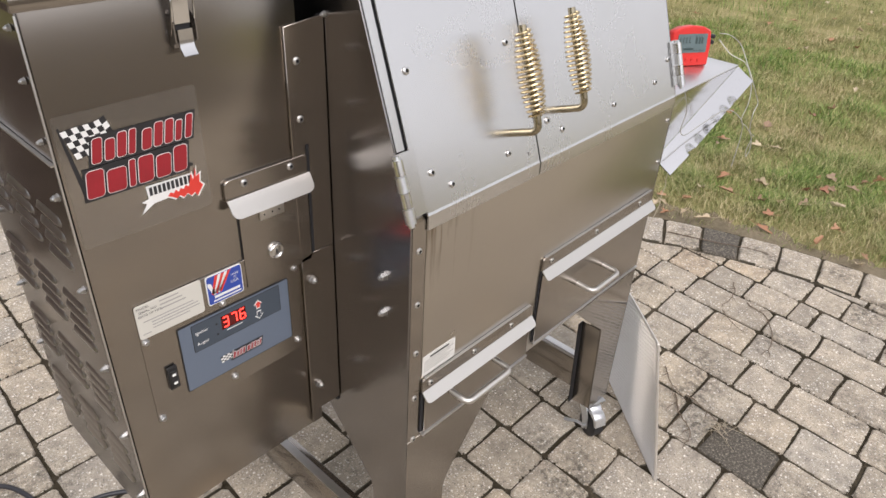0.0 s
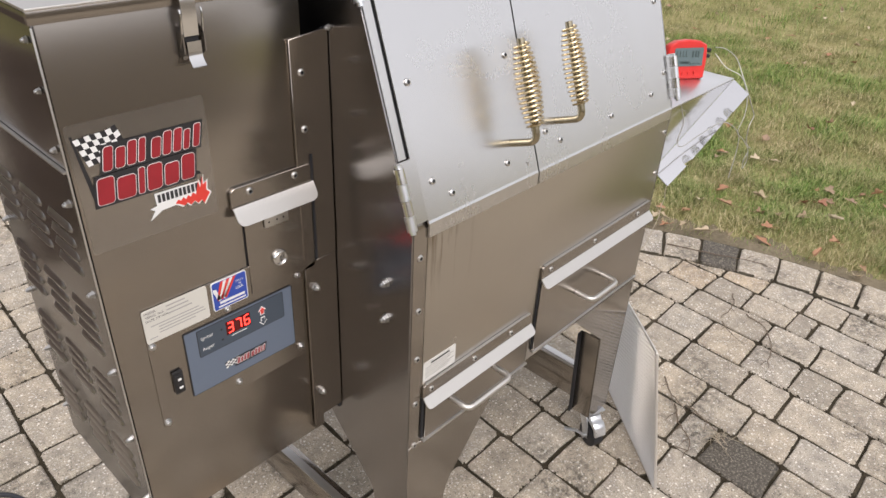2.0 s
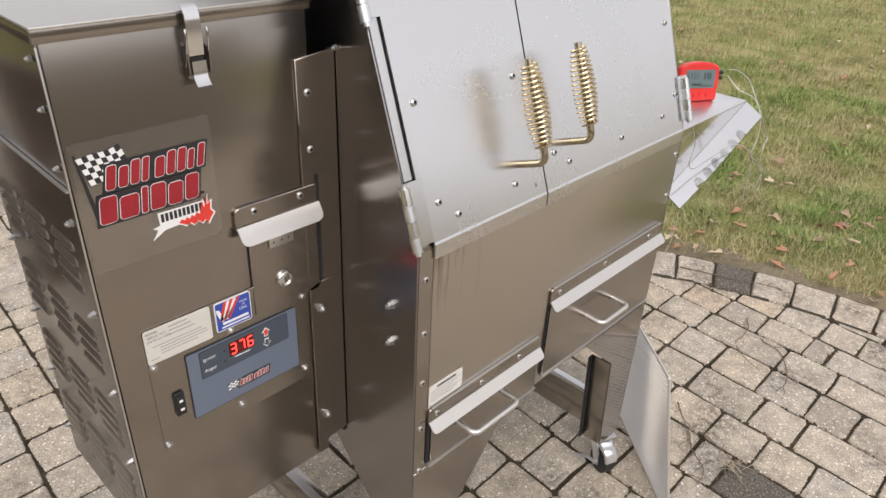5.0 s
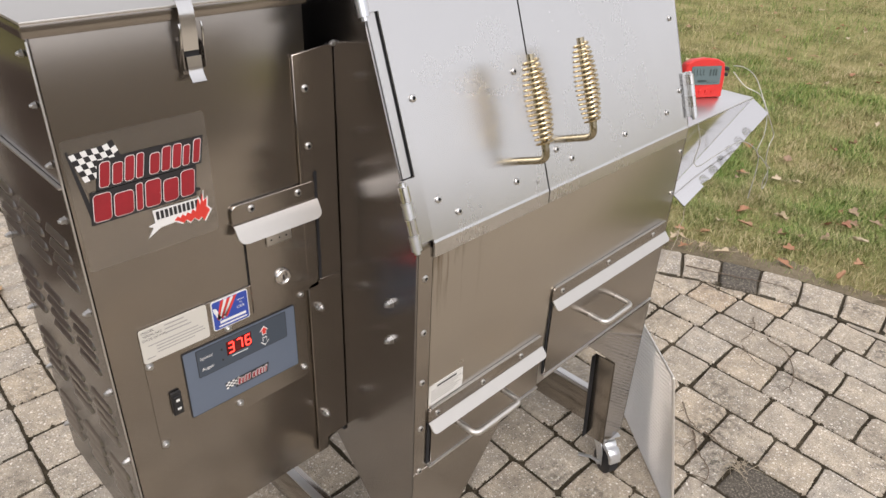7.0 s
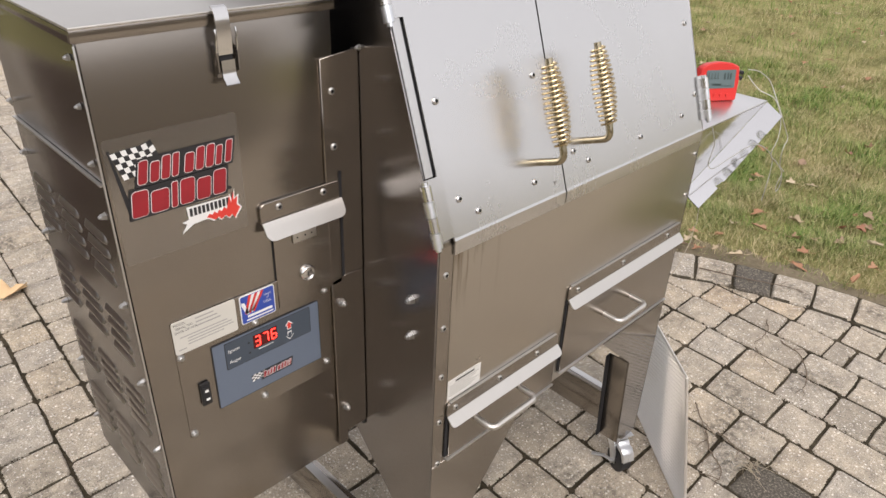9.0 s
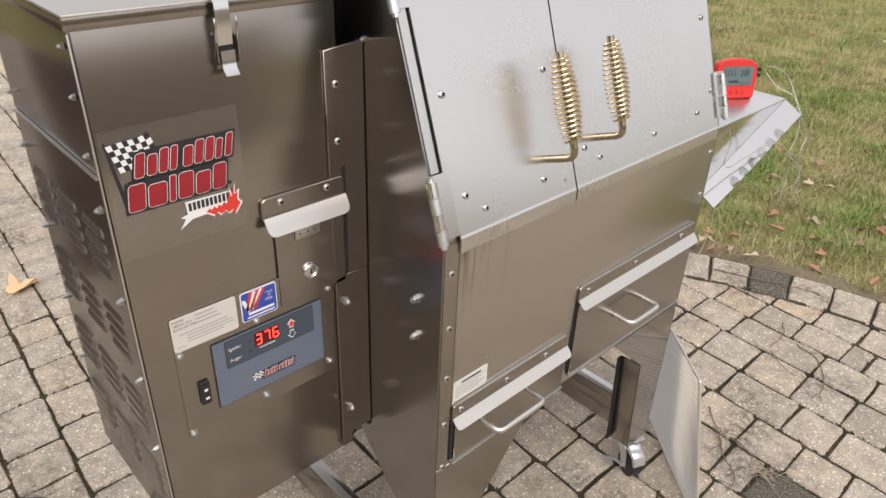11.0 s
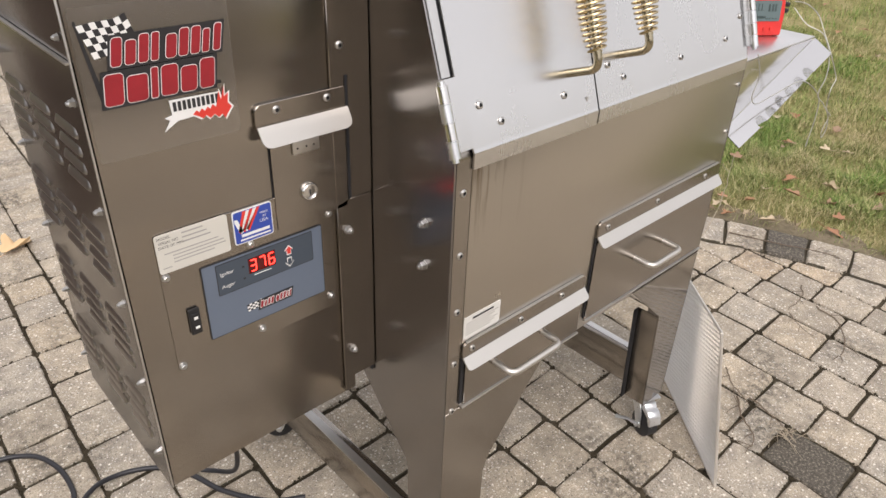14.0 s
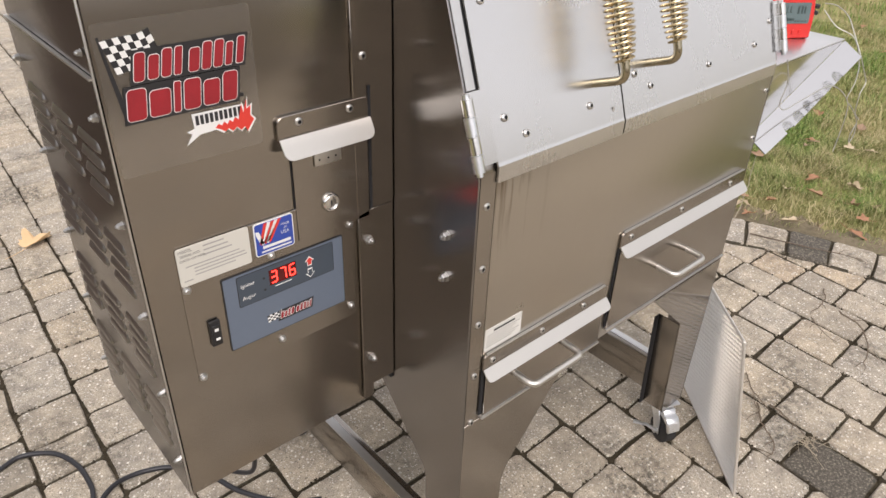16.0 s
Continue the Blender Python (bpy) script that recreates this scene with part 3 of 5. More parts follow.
drawer(0.293, 0.660, 0.4815, 0.640, 0.6640, (0.418, 0.506, 0.556), (0.317, 0.455, 0.609), 0.0022)
notice = part("notice_label", prism(rounded(0.0145, 0.084, 0.584, 0.620, 0.002), "y", -0.0008, -0.0001), PAPER, front_panel, "small white paper warning label")
part("text_line", box(0.030, 0.070, -0.0011, -0.0007, 0.6125, 0.6155), INK, notice)
for k in range(6):
    part("text_line", box(0.018, 0.080 - 0.007 * (k % 3), -0.0011, -0.0007, 0.6085 - 0.0036 * k, 0.6095 - 0.0036 * k), INK_FAINT, notice)
for z in (0.753, 0.693):
    repeat("bolt", BOLT, left_side, to_left(XL, 0.047, z) @ Matrix.Scale(1.05, 4))


def caster(x, y, turn):
    """Swivel caster: plate, raceway, pressed fork, wheel, axle and brake."""
    fork = [(-0.012, 0.084), (0.020, 0.084), (0.031, 0.060), (0.034, 0.024), (0.019, 0.024), (0.006, 0.058)]
    e = new("caster", finish("caster", join(box(-0.028, 0.028, -0.028, 0.028, 0.094, 0.0985, 0.001), lathe([(0.016, 0.082), (0.020, 0.089), (0.016, 0.094)], 18), prism(fork, "y", -0.0195, -0.0170, 0.0005), prism(fork, "y", 0.0170, 0.0195, 0.0005),
                                            box(-0.012, 0.024, -0.0165, 0.0165, 0.078, 0.084, 0.001)), ZINC))
    e.parent = grill
    e.matrix_basis = Matrix.Translation(Vector((x, y, 0)) - ORG[grill.name]) @ Matrix.Rotation(radians(turn), 4, "Z")
    ORG[e.name] = Vector((0, 0, 0))
    part("wheel", sweep([(0.026, -0.0150, 0.0305), (0.026, -0.012, 0.0305), (0.026, 0.012, 0.0305), (0.026, 0.0150, 0.0305)], [0.025, 0.0303, 0.0303, 0.025], 24), RUBBER, e, "black rubber wheel")
    part("axle", sweep([(0.026, -0.026, 0.0305), (0.026, 0.026, 0.0305)], 0.006, 6), ZINC, e)
    part("brake", prism([(0.012, 0.086), (0.030, 0.090), (0.036, 0.080), (0.046, 0.078), (0.056, 0.066), (0.060, 0.048), (0.054, 0.047), (0.046, 0.064), (0.034, 0.070), (0.020, 0.074)], "y", -0.0155, 0.0155, 0.0015), ZINC, e, "bright pressed brake tab")
    part("lever", sweep([(0.030, -0.022, 0.034), (0.010, -0.034, 0.036), (-0.012, -0.052, 0.030)], [0.004, 0.0035, 0.0045], 8), ZINC, e)


caster(0.640, 0.026, -112)
caster(0.032, 0.035, -120)
caster(0.628, DEEP - 0.035, 40)
caster(0.032, DEEP - 0.035, 150)

# ---- hopper ----
HX0, HX1, HY, HB, HZ, HT = -0.340, -0.0535, 0.155, 0.428, 0.437, 1.120
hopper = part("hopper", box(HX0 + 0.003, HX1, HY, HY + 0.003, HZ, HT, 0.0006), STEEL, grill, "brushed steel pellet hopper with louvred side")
part("side_sheet", box(HX1 - 0.003, HX1, HY + 0.0035, HB, HZ, HT), STEEL_SHADED, hopper)
part("back_sheet", box(HX0 + 0.003, HX1 - 0.0035, HB - 0.003, HB, HZ, HT), STEEL_SHADED, hopper)
part("floor_sheet", box(HX0 + 0.003, HX1 - 0.004, HY + 0.004, HB - 0.004, HZ + 0.002, HZ + 0.005), STEEL_SHADED, hopper)
upper = part("side_sheet", box(HX0 + 0.0005, HX0 + 0.0028, HY + 0.001, HB, 0.981, HT, 0.0005), STEEL_SHADED, hopper)
lower = part("side_sheet", box(HX0 - 0.0010, HX0 + 0.0022, HY + 0.001, HB, HZ, 0.979, 0.0006), STEEL_SHADED, hopper)
part("seam_edge", box(HX0 - 0.0036, HX0 + 0.0005, HY, HB, 0.9782, 0.9800), STEEL_LIT, hopper)
part("corner_edge", box(HX0 - 0.0008, HX0 + 0.0012, HY - 0.0016, HY - 0.0001, HZ, HT - 0.002, 0.0006), STEEL_LIT_EDGE, hopper)
lid = part("lid", box(HX0 - 0.0025, HX1 + 0.004, HY - 0.004, HB + 0.004, 1.1318, 1.1352, 0.0010), STEEL_LIT, hopper)
part("rim", box(HX0 - 0.0025, HX1 + 0.004, HY - 0.004, HY - 0.0005, 1.1205, 1.1325, 0.0008), STEEL, lid)
part("rim", box(HX0 - 0.0025, HX0 + 0.0005, HY, HB + 0.004, 1.1205, 1.1325, 0.0008), STEEL_SHADED, lid)


def louvre_mesh():
    """Pressed slot: a scoop that leans out towards its open lower edge, with round ends."""
    bm, rows = bmesh.new(), []
    for i in range(17):
        u = 2 * i / 16 - 1
        w = math.sqrt(max(0.0, 1 - max(0.0, (abs(u) * 0.0315 - 0.0255) / 0.006) ** 2))
        top, low = 0.0062 * w, -0.0062 * w
        ring = [(0.0, top), (-0.0012 * w, top * 0.70), (-0.0032 * w, low * 0.20), (-0.0034 * w, low * 0.45), (-0.0026 * w, low * 0.62), (-0.0002, low)]
        rows.append([bm.verts.new((x, u * 0.0315, z)) for x, z in ring])
    for a, b in zip(rows, rows[1:]):
        for k in range(5):
            bm.faces.new((a[k], a[k + 1], b[k + 1], b[k]))
    return finish("louvre", bm, STEEL_LOUVRE, None, 50)


LOUVRE = louvre_mesh()
for top in (0.905, 0.791, 0.677, 0.563):
    for row in range(4):
        for yc in (0.381, 0.292, 0.211):
            repeat("louvre", LOUVRE, lower, Matrix.Translation((HX0 - 0.0008, yc, top - 0.0184 * row)))
for z, y in [(z, 0.167) for z in (1.106, 1.059, 1.000, 0.941, 0.829, 0.717, 0.606, 0.494)] + [(z, 0.421) for z in (1.106, 1.001, 0.934, 0.820, 0.707, 0.603, 0.491)]:
    small = z in (1.106, 1.000, 1.059, 1.001)
    repeat("bolt", BOLT, upper if z > 0.98 else lower, to_left(HX0 - 0.001, y, z) @ Matrix.Scale(0.55 if small else 0.72, 4))

# mounting strip between hopper and grill
strip = part("mounting_strip", join(prism([(-0.0725, 0.753), (-0.0535, 0.757), (-0.0535, 0.7575), (-0.0168, 0.7575), (-0.0168, 1.072), (-0.0740, 1.066)], "y", HY - 0.004, HY - 0.0005, 0.0005),
                                    prism([(-0.0715, 0.440), (-0.054, 0.440), (-0.054, 0.463), (-0.0168, 0.463), (-0.0168, 0.7565), (-0.054, 0.7565), (-0.0715, 0.752)], "y", HY - 0.0035, HY - 0.0005, 0.0005)), STEEL, hopper)
# Dark plate painted in for the shadow between strip and side panel.
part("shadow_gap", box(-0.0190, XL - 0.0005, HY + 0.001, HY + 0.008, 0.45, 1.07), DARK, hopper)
# Filler box, added near-black so the space behind looks shaded.
part("shade_box", box(HX1 + 0.001, XL - 0.001, 0.24, 0.40, 0.50, 1.10), DARK, grill, "added dark box for the shade between hopper and chamber")
for z in (1.025, 0.953):
    rivet(strip, -0.059, HY - 0.004, z)
for z in (0.713, 0.515):
    repeat("bolt", BOLT, strip, front(-0.0565, HY - 0.0035, z) @ Matrix.Scale(0.92, 4))
repeat("bolt", BOLT, left_side, to_left(XL, 0.150, 1.072) @ Matrix.Scale(0.6, 4))

# feed chute: riveted hood with lip, little door, hinge and lock
chute = part("chute_door", prism(rounded(-0.157, -0.0545, 0.748, 0.868, 0.008, "0001"), "y", HY - 0.0035, HY - 0.0008, 0.0005), STEEL, hopper)
# Dark strips paint the shade in the slots round the chute door.
part("shade_strip", prism([(-0.0542, 0.757), (-0.0500, 0.7585), (-0.0500, 0.918), (-0.0542, 0.918)], "y", HY - 0.0052, HY - 0.0044), DARK, hopper, "dark strip for the shaded slot beside the chute door")
part("shade_strip", box(-0.1582, -0.1572, HY - 0.0010, HY - 0.0003, 0.748, 0.862), DARK, hopper)
guard = part("chute_guard", prism(rounded(-0.172, -0.0505, 0.8785, 0.9055, 0.008, "0011"), "y", HY - 0.0050, HY - 0.0007, 0.0006), STEEL, hopper)
part("lip", lip_sheet([(HY - 0.0055, 0.880), (HY - 0.0078, 0.8770), (HY - 0.0180, 0.8590)], -0.172, -0.0525, 0.0022, 0.010), STEEL_LIT, guard, "turned-out lip, sky light in its pale colour")
for x in (-0.146, -0.0795):
    repeat("screw", RIVET, guard, front(x, HY - 0.0050, 0.8965))
plate = part("hinge", box(-0.130, -0.094, HY - 0.0065, HY - 0.004, 0.838, 0.8535, 0.0006), STEEL_LIT, chute)
for x in (-0.124, -0.112, -0.102):
    repeat("screw", SOCKET, plate, front(x, HY - 0.0066, 0.8455) @ Matrix.Scale(0.7, 4))
lock = part("lock", lathe([(0.0118, 0.0), (0.0118, 0.0030), (0.0100, 0.0052), (0.0088, 0.0052), (0.0082, 0.0030), (0.0060, 0.0034)], 24), STEEL_BRIGHT, hopper, "round chrome cam lock")
lock.data.transform(Matrix.Translation(-ORG[hopper.name]) @ front(-0.1115, HY - 0.0035, 0.7865) @ Matrix.Translation(ORG[hopper.name]))
slot = part("keyhole", box(-0.0008, 0.0008, -0.0035, 0.0035, 0.0034, 0.0040), DARK, lock)
slot.data.transform(Matrix.Translation(-ORG[hopper.name]) @ front(-0.1115, HY - 0.0035, 0.7865) @ Matrix.Translation(ORG[hopper.name]))

# draw latch of the lid
latch = part("latch", box(-0.2045, -0.1825, HY - 0.004, HY - 0.0005, 1.066, 1.104, 0.001), STEEL_SHADED, hopper, "spring draw latch with wire bail")
part("hook", folded([(HY - 0.0045, 1.1385), (HY - 0.0085, 1.1375), (HY - 0.0110, 1.1320), (HY - 0.0122, 1.1220), (HY - 0.0120, 1.1060), (HY - 0.0112, 1.0920)], -0.2050, -0.1890, 0.002), STEEL_BRIGHT, latch)
part("lever", folded([(HY - 0.0108, 1.0860), (HY - 0.0112, 1.0760), (HY - 0.0118, 1.0680), (HY - 0.0170, 1.0610), (HY - 0.0185, 1.0600)], -0.2030, -0.1875, 0.002), STEEL_BRIGHT, latch)
part("slot", box(-0.2035, -0.1885, HY - 0.0105, HY - 0.0085, 1.0855, 1.0925), DARK, latch)
for x in (-0.2055, -0.1820):
    part("bail", sweep([(x, HY - 0.005, 1.080), (x, HY - 0.009, 1.088), (x, HY - 0.0125, 1.112), (x, HY - 0.0105, 1.118)], 0.0012, 6), STEEL_BRIGHT, latch)
    part("ear", prism([(HY - 0.001, 1.068), (HY - 0.0115, 1.074), (HY - 0.0115, 1.094), (HY - 0.001, 1.100)], "x", x - 0.0008, x + 0.0008), STEEL_SHADED, latch)

# control plate
cover = part("control_plate", prism(rounded(-0.3025, -0.0785, 0.604, 0.7905, 0.004, "1111"), "y", HY - 0.0020, HY - 0.0004, 0.0004), STEEL, hopper)
for x, z in ((-0.297, 0.7385), (-0.1945, 0.7430), (-0.0850, 0.7460), (-0.0875, 0.6220), (-0.192, 0.6180), (-0.2975, 0.6150)):
    repeat("screw", HEX, cover, front(x, HY - 0.0020, z, 0, x * 40))
PX0, PX1, PZ0, PZ1 = -0.2590, -0.0970, 0.6335, 0.7350
FY = HY - 0.0022
panel = part("control_panel", prism(rounded(PX0, PX1, PZ0, PZ1, 0.002), "y", FY - 0.0012, FY), INK, hopper, "slate blue membrane control panel with red digits")
part("overlay", prism(rounded(PX0 + 0.0012, PX1 - 0.0012, PZ0 + 0.0012, PZ1 - 0.0012, 0.0016), "y", FY - 0.0016, FY - 0.0010), PANEL_BLUE, panel)
part("overlay", prism(rounded(-0.2420, -0.1120, 0.6895, 0.7315, 0.002), "y", FY - 0.0019, FY - 0.0015), INK, panel)
part("overlay", prism(rounded(-0.2411, -0.1129, 0.6904, 0.7306, 0.0016), "y", FY - 0.0022, FY - 0.0017), PANEL_DARK, panel)
window = part("display", box(-0.2015, -0.1655, FY - 0.0025, FY - 0.0019, 0.7045, 0.7250), LED_WINDOW, panel, "red digital display")
SEGS = {"3": "abgcd", "7": "abc", "6": "acdefg"}
for k, ch in enumerate("376"):
    cx, cz, w, h = -0.1960 + 0.0122 * k + 0.001, 0.7148, 0.0035, 0.0075
    bars = {"a": (-w, w, h), "g": (-w, w, 0), "d": (-w, w, -h)}
    sides = {"b": (w, 0, h), "c": (w, -h, 0), "e": (-w, -h, 0), "f": (-w, 0, h)}
    for s in SEGS[ch]:
        if s in bars:
            a, b, zz = bars[s]
            bm = box(cx + a + 0.0004, cx + b - 0.0004, FY - 0.0028, FY - 0.0024, cz + zz - 0.0007, cz + zz + 0.0007)
        else:
            xx, a, b = sides[s]
            bm = box(cx + xx - 0.0007, cx + xx + 0.0007, FY - 0.0028, FY - 0.0024, cz + a + 0.0005, cz + b - 0.0005)
        part("segment", bm, LED_RED, window)
part("text_line", box(-0.195, -0.172, FY - 0.0025, FY - 0.0021, 0.7005, 0.7014), WHITE_PRINT, panel)


def wall_print(x, y, z, slant=0.0):
    return Matrix.Translation((x, y, z)) @ Euler((radians(90), 0, 0)).to_matrix().to_4x4() @ Matrix(((1, slant, 0, 0), (0, 1, 0, 0), (0, 0, 1, 0), (0, 0, 0, 1)))


lettering("Igniter", 0.0068, WHITE_PRINT, panel, wall_print(-0.2290, FY - 0.0025, 0.7175))
lettering("Auger", 0.0068, WHITE_PRINT, panel, wall_print(-0.2290, FY - 0.0025, 0.7005))
for z in (0.7175, 0.7015):
    d = part("lamp", lathe([(0.0016, 0), (0.0016, 0.0004)], 12), INK, panel)
    d.data.transform(Matrix.Translation(-ORG[panel.name]) @ front(-0.2080, FY - 0.0021, z) @ Matrix.Translation(ORG[panel.name]))


def arrow(x, z, s, k):
    return [(x + a * k, z + s * b * k) for a, b in ((-0.0026, -0.005), (0.0026, -0.005), (0.0026, 0.0005), (0.0052, 0.0005), (0, 0.0062), (-0.0052, 0.0005), (-0.0026, 0.0005))]


part("arrow", prism(arrow(-0.1465, 0.7165, 1, 1.22), "y", FY - 0.0025, FY - 0.0021), WHITE_PRINT, panel)
part("arrow", prism(arrow(-0.1465, 0.7165, 1, 0.92), "y", FY - 0.0028, FY - 0.0024), RED_FLAME, panel)
part("arrow", prism(arrow(-0.1465, 0.7005, -1, 1.22), "y", FY - 0.0025, FY - 0.0021), WHITE_PRINT, panel)
part("arrow", prism(arrow(-0.1465, 0.7005, -1, 0.92), "y", FY - 0.0028, FY - 0.0024), PANEL_DARK, panel)


def flag_cloth(parent, x0, z0, w, h, y, nx, nz, lean, wave):
    """Chequered flag print, rippling, in separate squares."""
    def at(i, j):
        u, v = i / nx, j / nz
        return (x0 + w * u + lean * v, z0 + h * v + wave * math.sin(u * 5.2 + 0.4) * (0.4 + u) + 0.28 * h * u * u)
    out = [at(i, 0) for i in range(nx + 1)] + [at(nx, j) for j in range(1, nz + 1)] + [at(i, nz) for i in range(nx - 1, -1, -1)] + [at(0, j) for j in range(nz - 1, 0, -1)]
    part("print", prism(out, "y", y - 0.0003, y), INK, parent)
    for i in range(nx):
        for j in range(nz):
            if (i + j) % 2 == 0:
                part("print", prism([at(i, j), at(i + 1, j), at(i + 1, j + 1), at(i, j + 1)], "y", y - 0.0005, y - 0.0002), WHITE_PRINT, parent)


def block_row(parent, x0, x1, z0, z1, y, gaps, slant):
    """Slanted red blocks with white rims on a black backing, in place of the maker's lettering."""
    h = z1 - z0
    sh = lambda x, z: (x + slant * (z - z0), z)
    e = 0.0022
    part("print", prism([sh(x0 - e, z0 - e), sh(x1 + e, z0 - e), sh(x1 + e, z1 + e), sh(x0 - e, z1 + e)], "y", y - 0.0003, y), INK, parent)
    edges = [x0 + (x1 - x0) * g for g in gaps]
    for k, (a, b) in enumerate(zip(edges[::2], edges[1::2])):
        top = z1 - (h * 0.14 if k % 3 == 1 else 0)
        rad = min((b - a) * 0.32, 0.0045)
        part("print", prism([sh(*p) for p in rounded(a, b, z0, top, rad)], "y", y - 0.0005, y - 0.0002), WHITE_PRINT, parent)
        f = min(0.0006, (b - a) * 0.2)
        part("print", prism([sh(*p) for p in rounded(a + f, b - f, z0 + f, top - f, rad * 0.8)], "y", y - 0.0007, y - 0.0004), RED_PRINT, parent)


flag_cloth(panel, -0.2085, 0.6520, 0.020, 0.010, FY - 0.0016, 6, 4, -0.0012, 0.0010)
block_row(panel, -0.1930, -0.1490, 0.6505, 0.6610, FY - 0.0018, (0, 0.1, 0.12, 0.21, 0.23, 0.31, 0.33, 0.43, 0.49, 0.6, 0.62, 0.71, 0.73, 0.82, 0.84, 0.91, 0.93, 1.0), 0.2)

# maker's clear sticker with flag, red blocks, banner and flame
SY = HY - 0.0008
film = part("sticker", prism(rounded(-0.3345, -0.1870, 0.8810, 1.0250, 0.004), "y", SY - 0.0002, SY + 0.0003), FILM, hopper, "clear sticker with chequered flag and red blocks")
part("print", prism([(-0.3310, 1.0130), (-0.3290, 1.0140), (-0.3160, 0.9380), (-0.3205, 0.9340)], "y", SY - 0.0006, SY - 0.0003), INK, film)
flag_cloth(film, -0.3195, 0.9795, 0.0430, 0.0300, SY - 0.0003, 8, 5, -0.0095, 0.0018)
block_row(film, -0.3080, -0.2000, 0.9700, 0.9965, SY - 0.0008, (0, 0.10, 0.12, 0.22, 0.235, 0.33, 0.345, 0.42, 0.475, 0.58, 0.595, 0.69, 0.705, 0.80, 0.815, 0.89, 0.92, 1.0), 0.20)
block_row(film, -0.3200, -0.2110, 0.9350, 0.9650, SY - 0.0012, (0, 0.17, 0.19, 0.38, 0.40, 0.47, 0.49, 0.65, 0.67, 0.83, 0.85, 1.0), 0.14)
part("print", prism([(-0.2690, 0.8990), (-0.2620, 0.9095), (-0.2670, 0.9125), (-0.2590, 0.9145), (-0.2600, 0.9295), (-0.2060, 0.9285), (-0.2030, 0.9135), (-0.2200, 0.9095), (-0.2540, 0.9075)], "y", SY - 0.0006, SY - 0.0003), WHITE_PRINT, film)
for k in range(10):
    x = -0.2570 + 0.0050 * k
    part("print", prism([(x, 0.9175), (x + 0.0034, 0.9175), (x + 0.0034, 0.9270), (x, 0.9270)], "y", SY - 0.0009, SY - 0.0005), INK, film)
flame = [(-0.2380, 0.9105), (-0.2340, 0.9140), (-0.2310, 0.9115), (-0.2280, 0.9150), (-0.2250, 0.9115), (-0.2220, 0.9155), (-0.2190, 0.9125), (-0.2160, 0.9170), (-0.2125, 0.9135), (-0.2080, 0.9285), (-0.2065, 0.9195), (-0.2020, 0.9325), (-0.2030, 0.9225), (-0.1980, 0.9255), (-0.1995, 0.9155), (-0.1955, 0.9105), (-0.1995, 0.9055), (-0.2040, 0.8995), (-0.2065, 0.9050), (-0.2110, 0.9020), (-0.2150, 0.9065), (-0.2200, 0.9030), (-0.2240, 0.9070), (-0.2280, 0.9045), (-0.2330, 0.9080)]
cxm, czm = sum(p[0] for p in flame) / len(flame), sum(p[1] for p in flame) / len(flame)
part("print", prism([(cxm + (x - cxm) * 1.12, czm + (z - czm) * 1.16) for x, z in flame], "y", SY - 0.0008, SY - 0.0004), WHITE_PRINT, film)
part("print", prism(flame, "y", SY - 0.0011, SY - 0.0007), RED_FLAME, film)
part("text_line", box(-0.2080, -0.2035, SY - 0.0006, SY - 0.0003, 0.9365, 0.9400), INK, film)

# data plate, flag sticker, switch
data = part("data_plate", prism(rounded(-0.3020, -0.2190, 0.7440, 0.7910, 0.003), "y", FY - 0.0010, FY), CREAM_PLATE, hopper, "cream data plate with black print")
for k, t in enumerate(("MODEL", "SERIAL NO.", "DATE OF MFR.")):
    w = 0.0010 * len(t) * 2.15
    lettering(t, 0.0046, INK, data, wall_print(-0.2985 + w / 2 + 0.001, FY - 0.0012, 0.7865 - 0.0054 * k))
    part("text_line", box(-0.2720, -0.2480 + 0.004 * k, FY - 0.0012, FY - 0.0009, 0.7855 - 0.0054 * k, 0.7872 - 0.0054 * k), INK_FAINT, data)
for k, (a, b) in enumerate(((-0.294, -0.232), (-0.285, -0.226), (-0.285, -0.224), (-0.285, -0.238), (-0.298, -0.288))):
    part("text_line", box(a, b, FY - 0.0012, FY - 0.0009, 0.7665 - 0.0042 * k, 0.7678 - 0.0042 * k), INK_FAINT, data)
badge = part("sticker", prism(rounded(-0.2130, -0.1630, 0.7470, 0.7895, 0.003), "y", FY - 0.0010, FY), WHITE_PRINT, hopper, "blue, red and white flag sticker")
part("print", prism(rounded(-0.2118, -0.1642, 0.7482, 0.7883, 0.0024), "y", FY - 0.0013, FY - 0.0009), BLUE_PRINT, badge)
for k in range(5):
    a = 0.0045 * k
    part("print", prism([(-0.2075 + a * 0.55, 0.7635 + a * 0.05), (-0.2050 + a * 0.62, 0.7605 + a * 0.05), (-0.1960 + a, 0.7878), (-0.2000 + a, 0.7878)], "y", FY - 0.0016, FY - 0.0012), WHITE_PRINT if k % 2 else RED_FLAME, badge)
part("print", prism([(-0.2112, 0.7760), (-0.2060, 0.7625), (-0.2035, 0.7600), (-0.2020, 0.7640), (-0.2070, 0.7790), (-0.2112, 0.7800)], "y", FY - 0.0016, FY - 0.0012), WHITE_PRINT, badge)
lettering("MADE", 0.0040, WHITE_PRINT, badge, wall_print(-0.1735, FY - 0.0015, 0.7790))
lettering("IN", 0.0040, WHITE_PRINT, badge, wall_print(-0.1735, FY - 0.0015, 0.7745))
lettering("USA", 0.0060, WHITE_PRINT, badge, wall_print(-0.1745, FY - 0.0015, 0.7690))
part("text_line", box(-0.2040, -0.1680, FY - 0.0016, FY - 0.0012, 0.7555, 0.7590), WHITE_PRINT, badge)
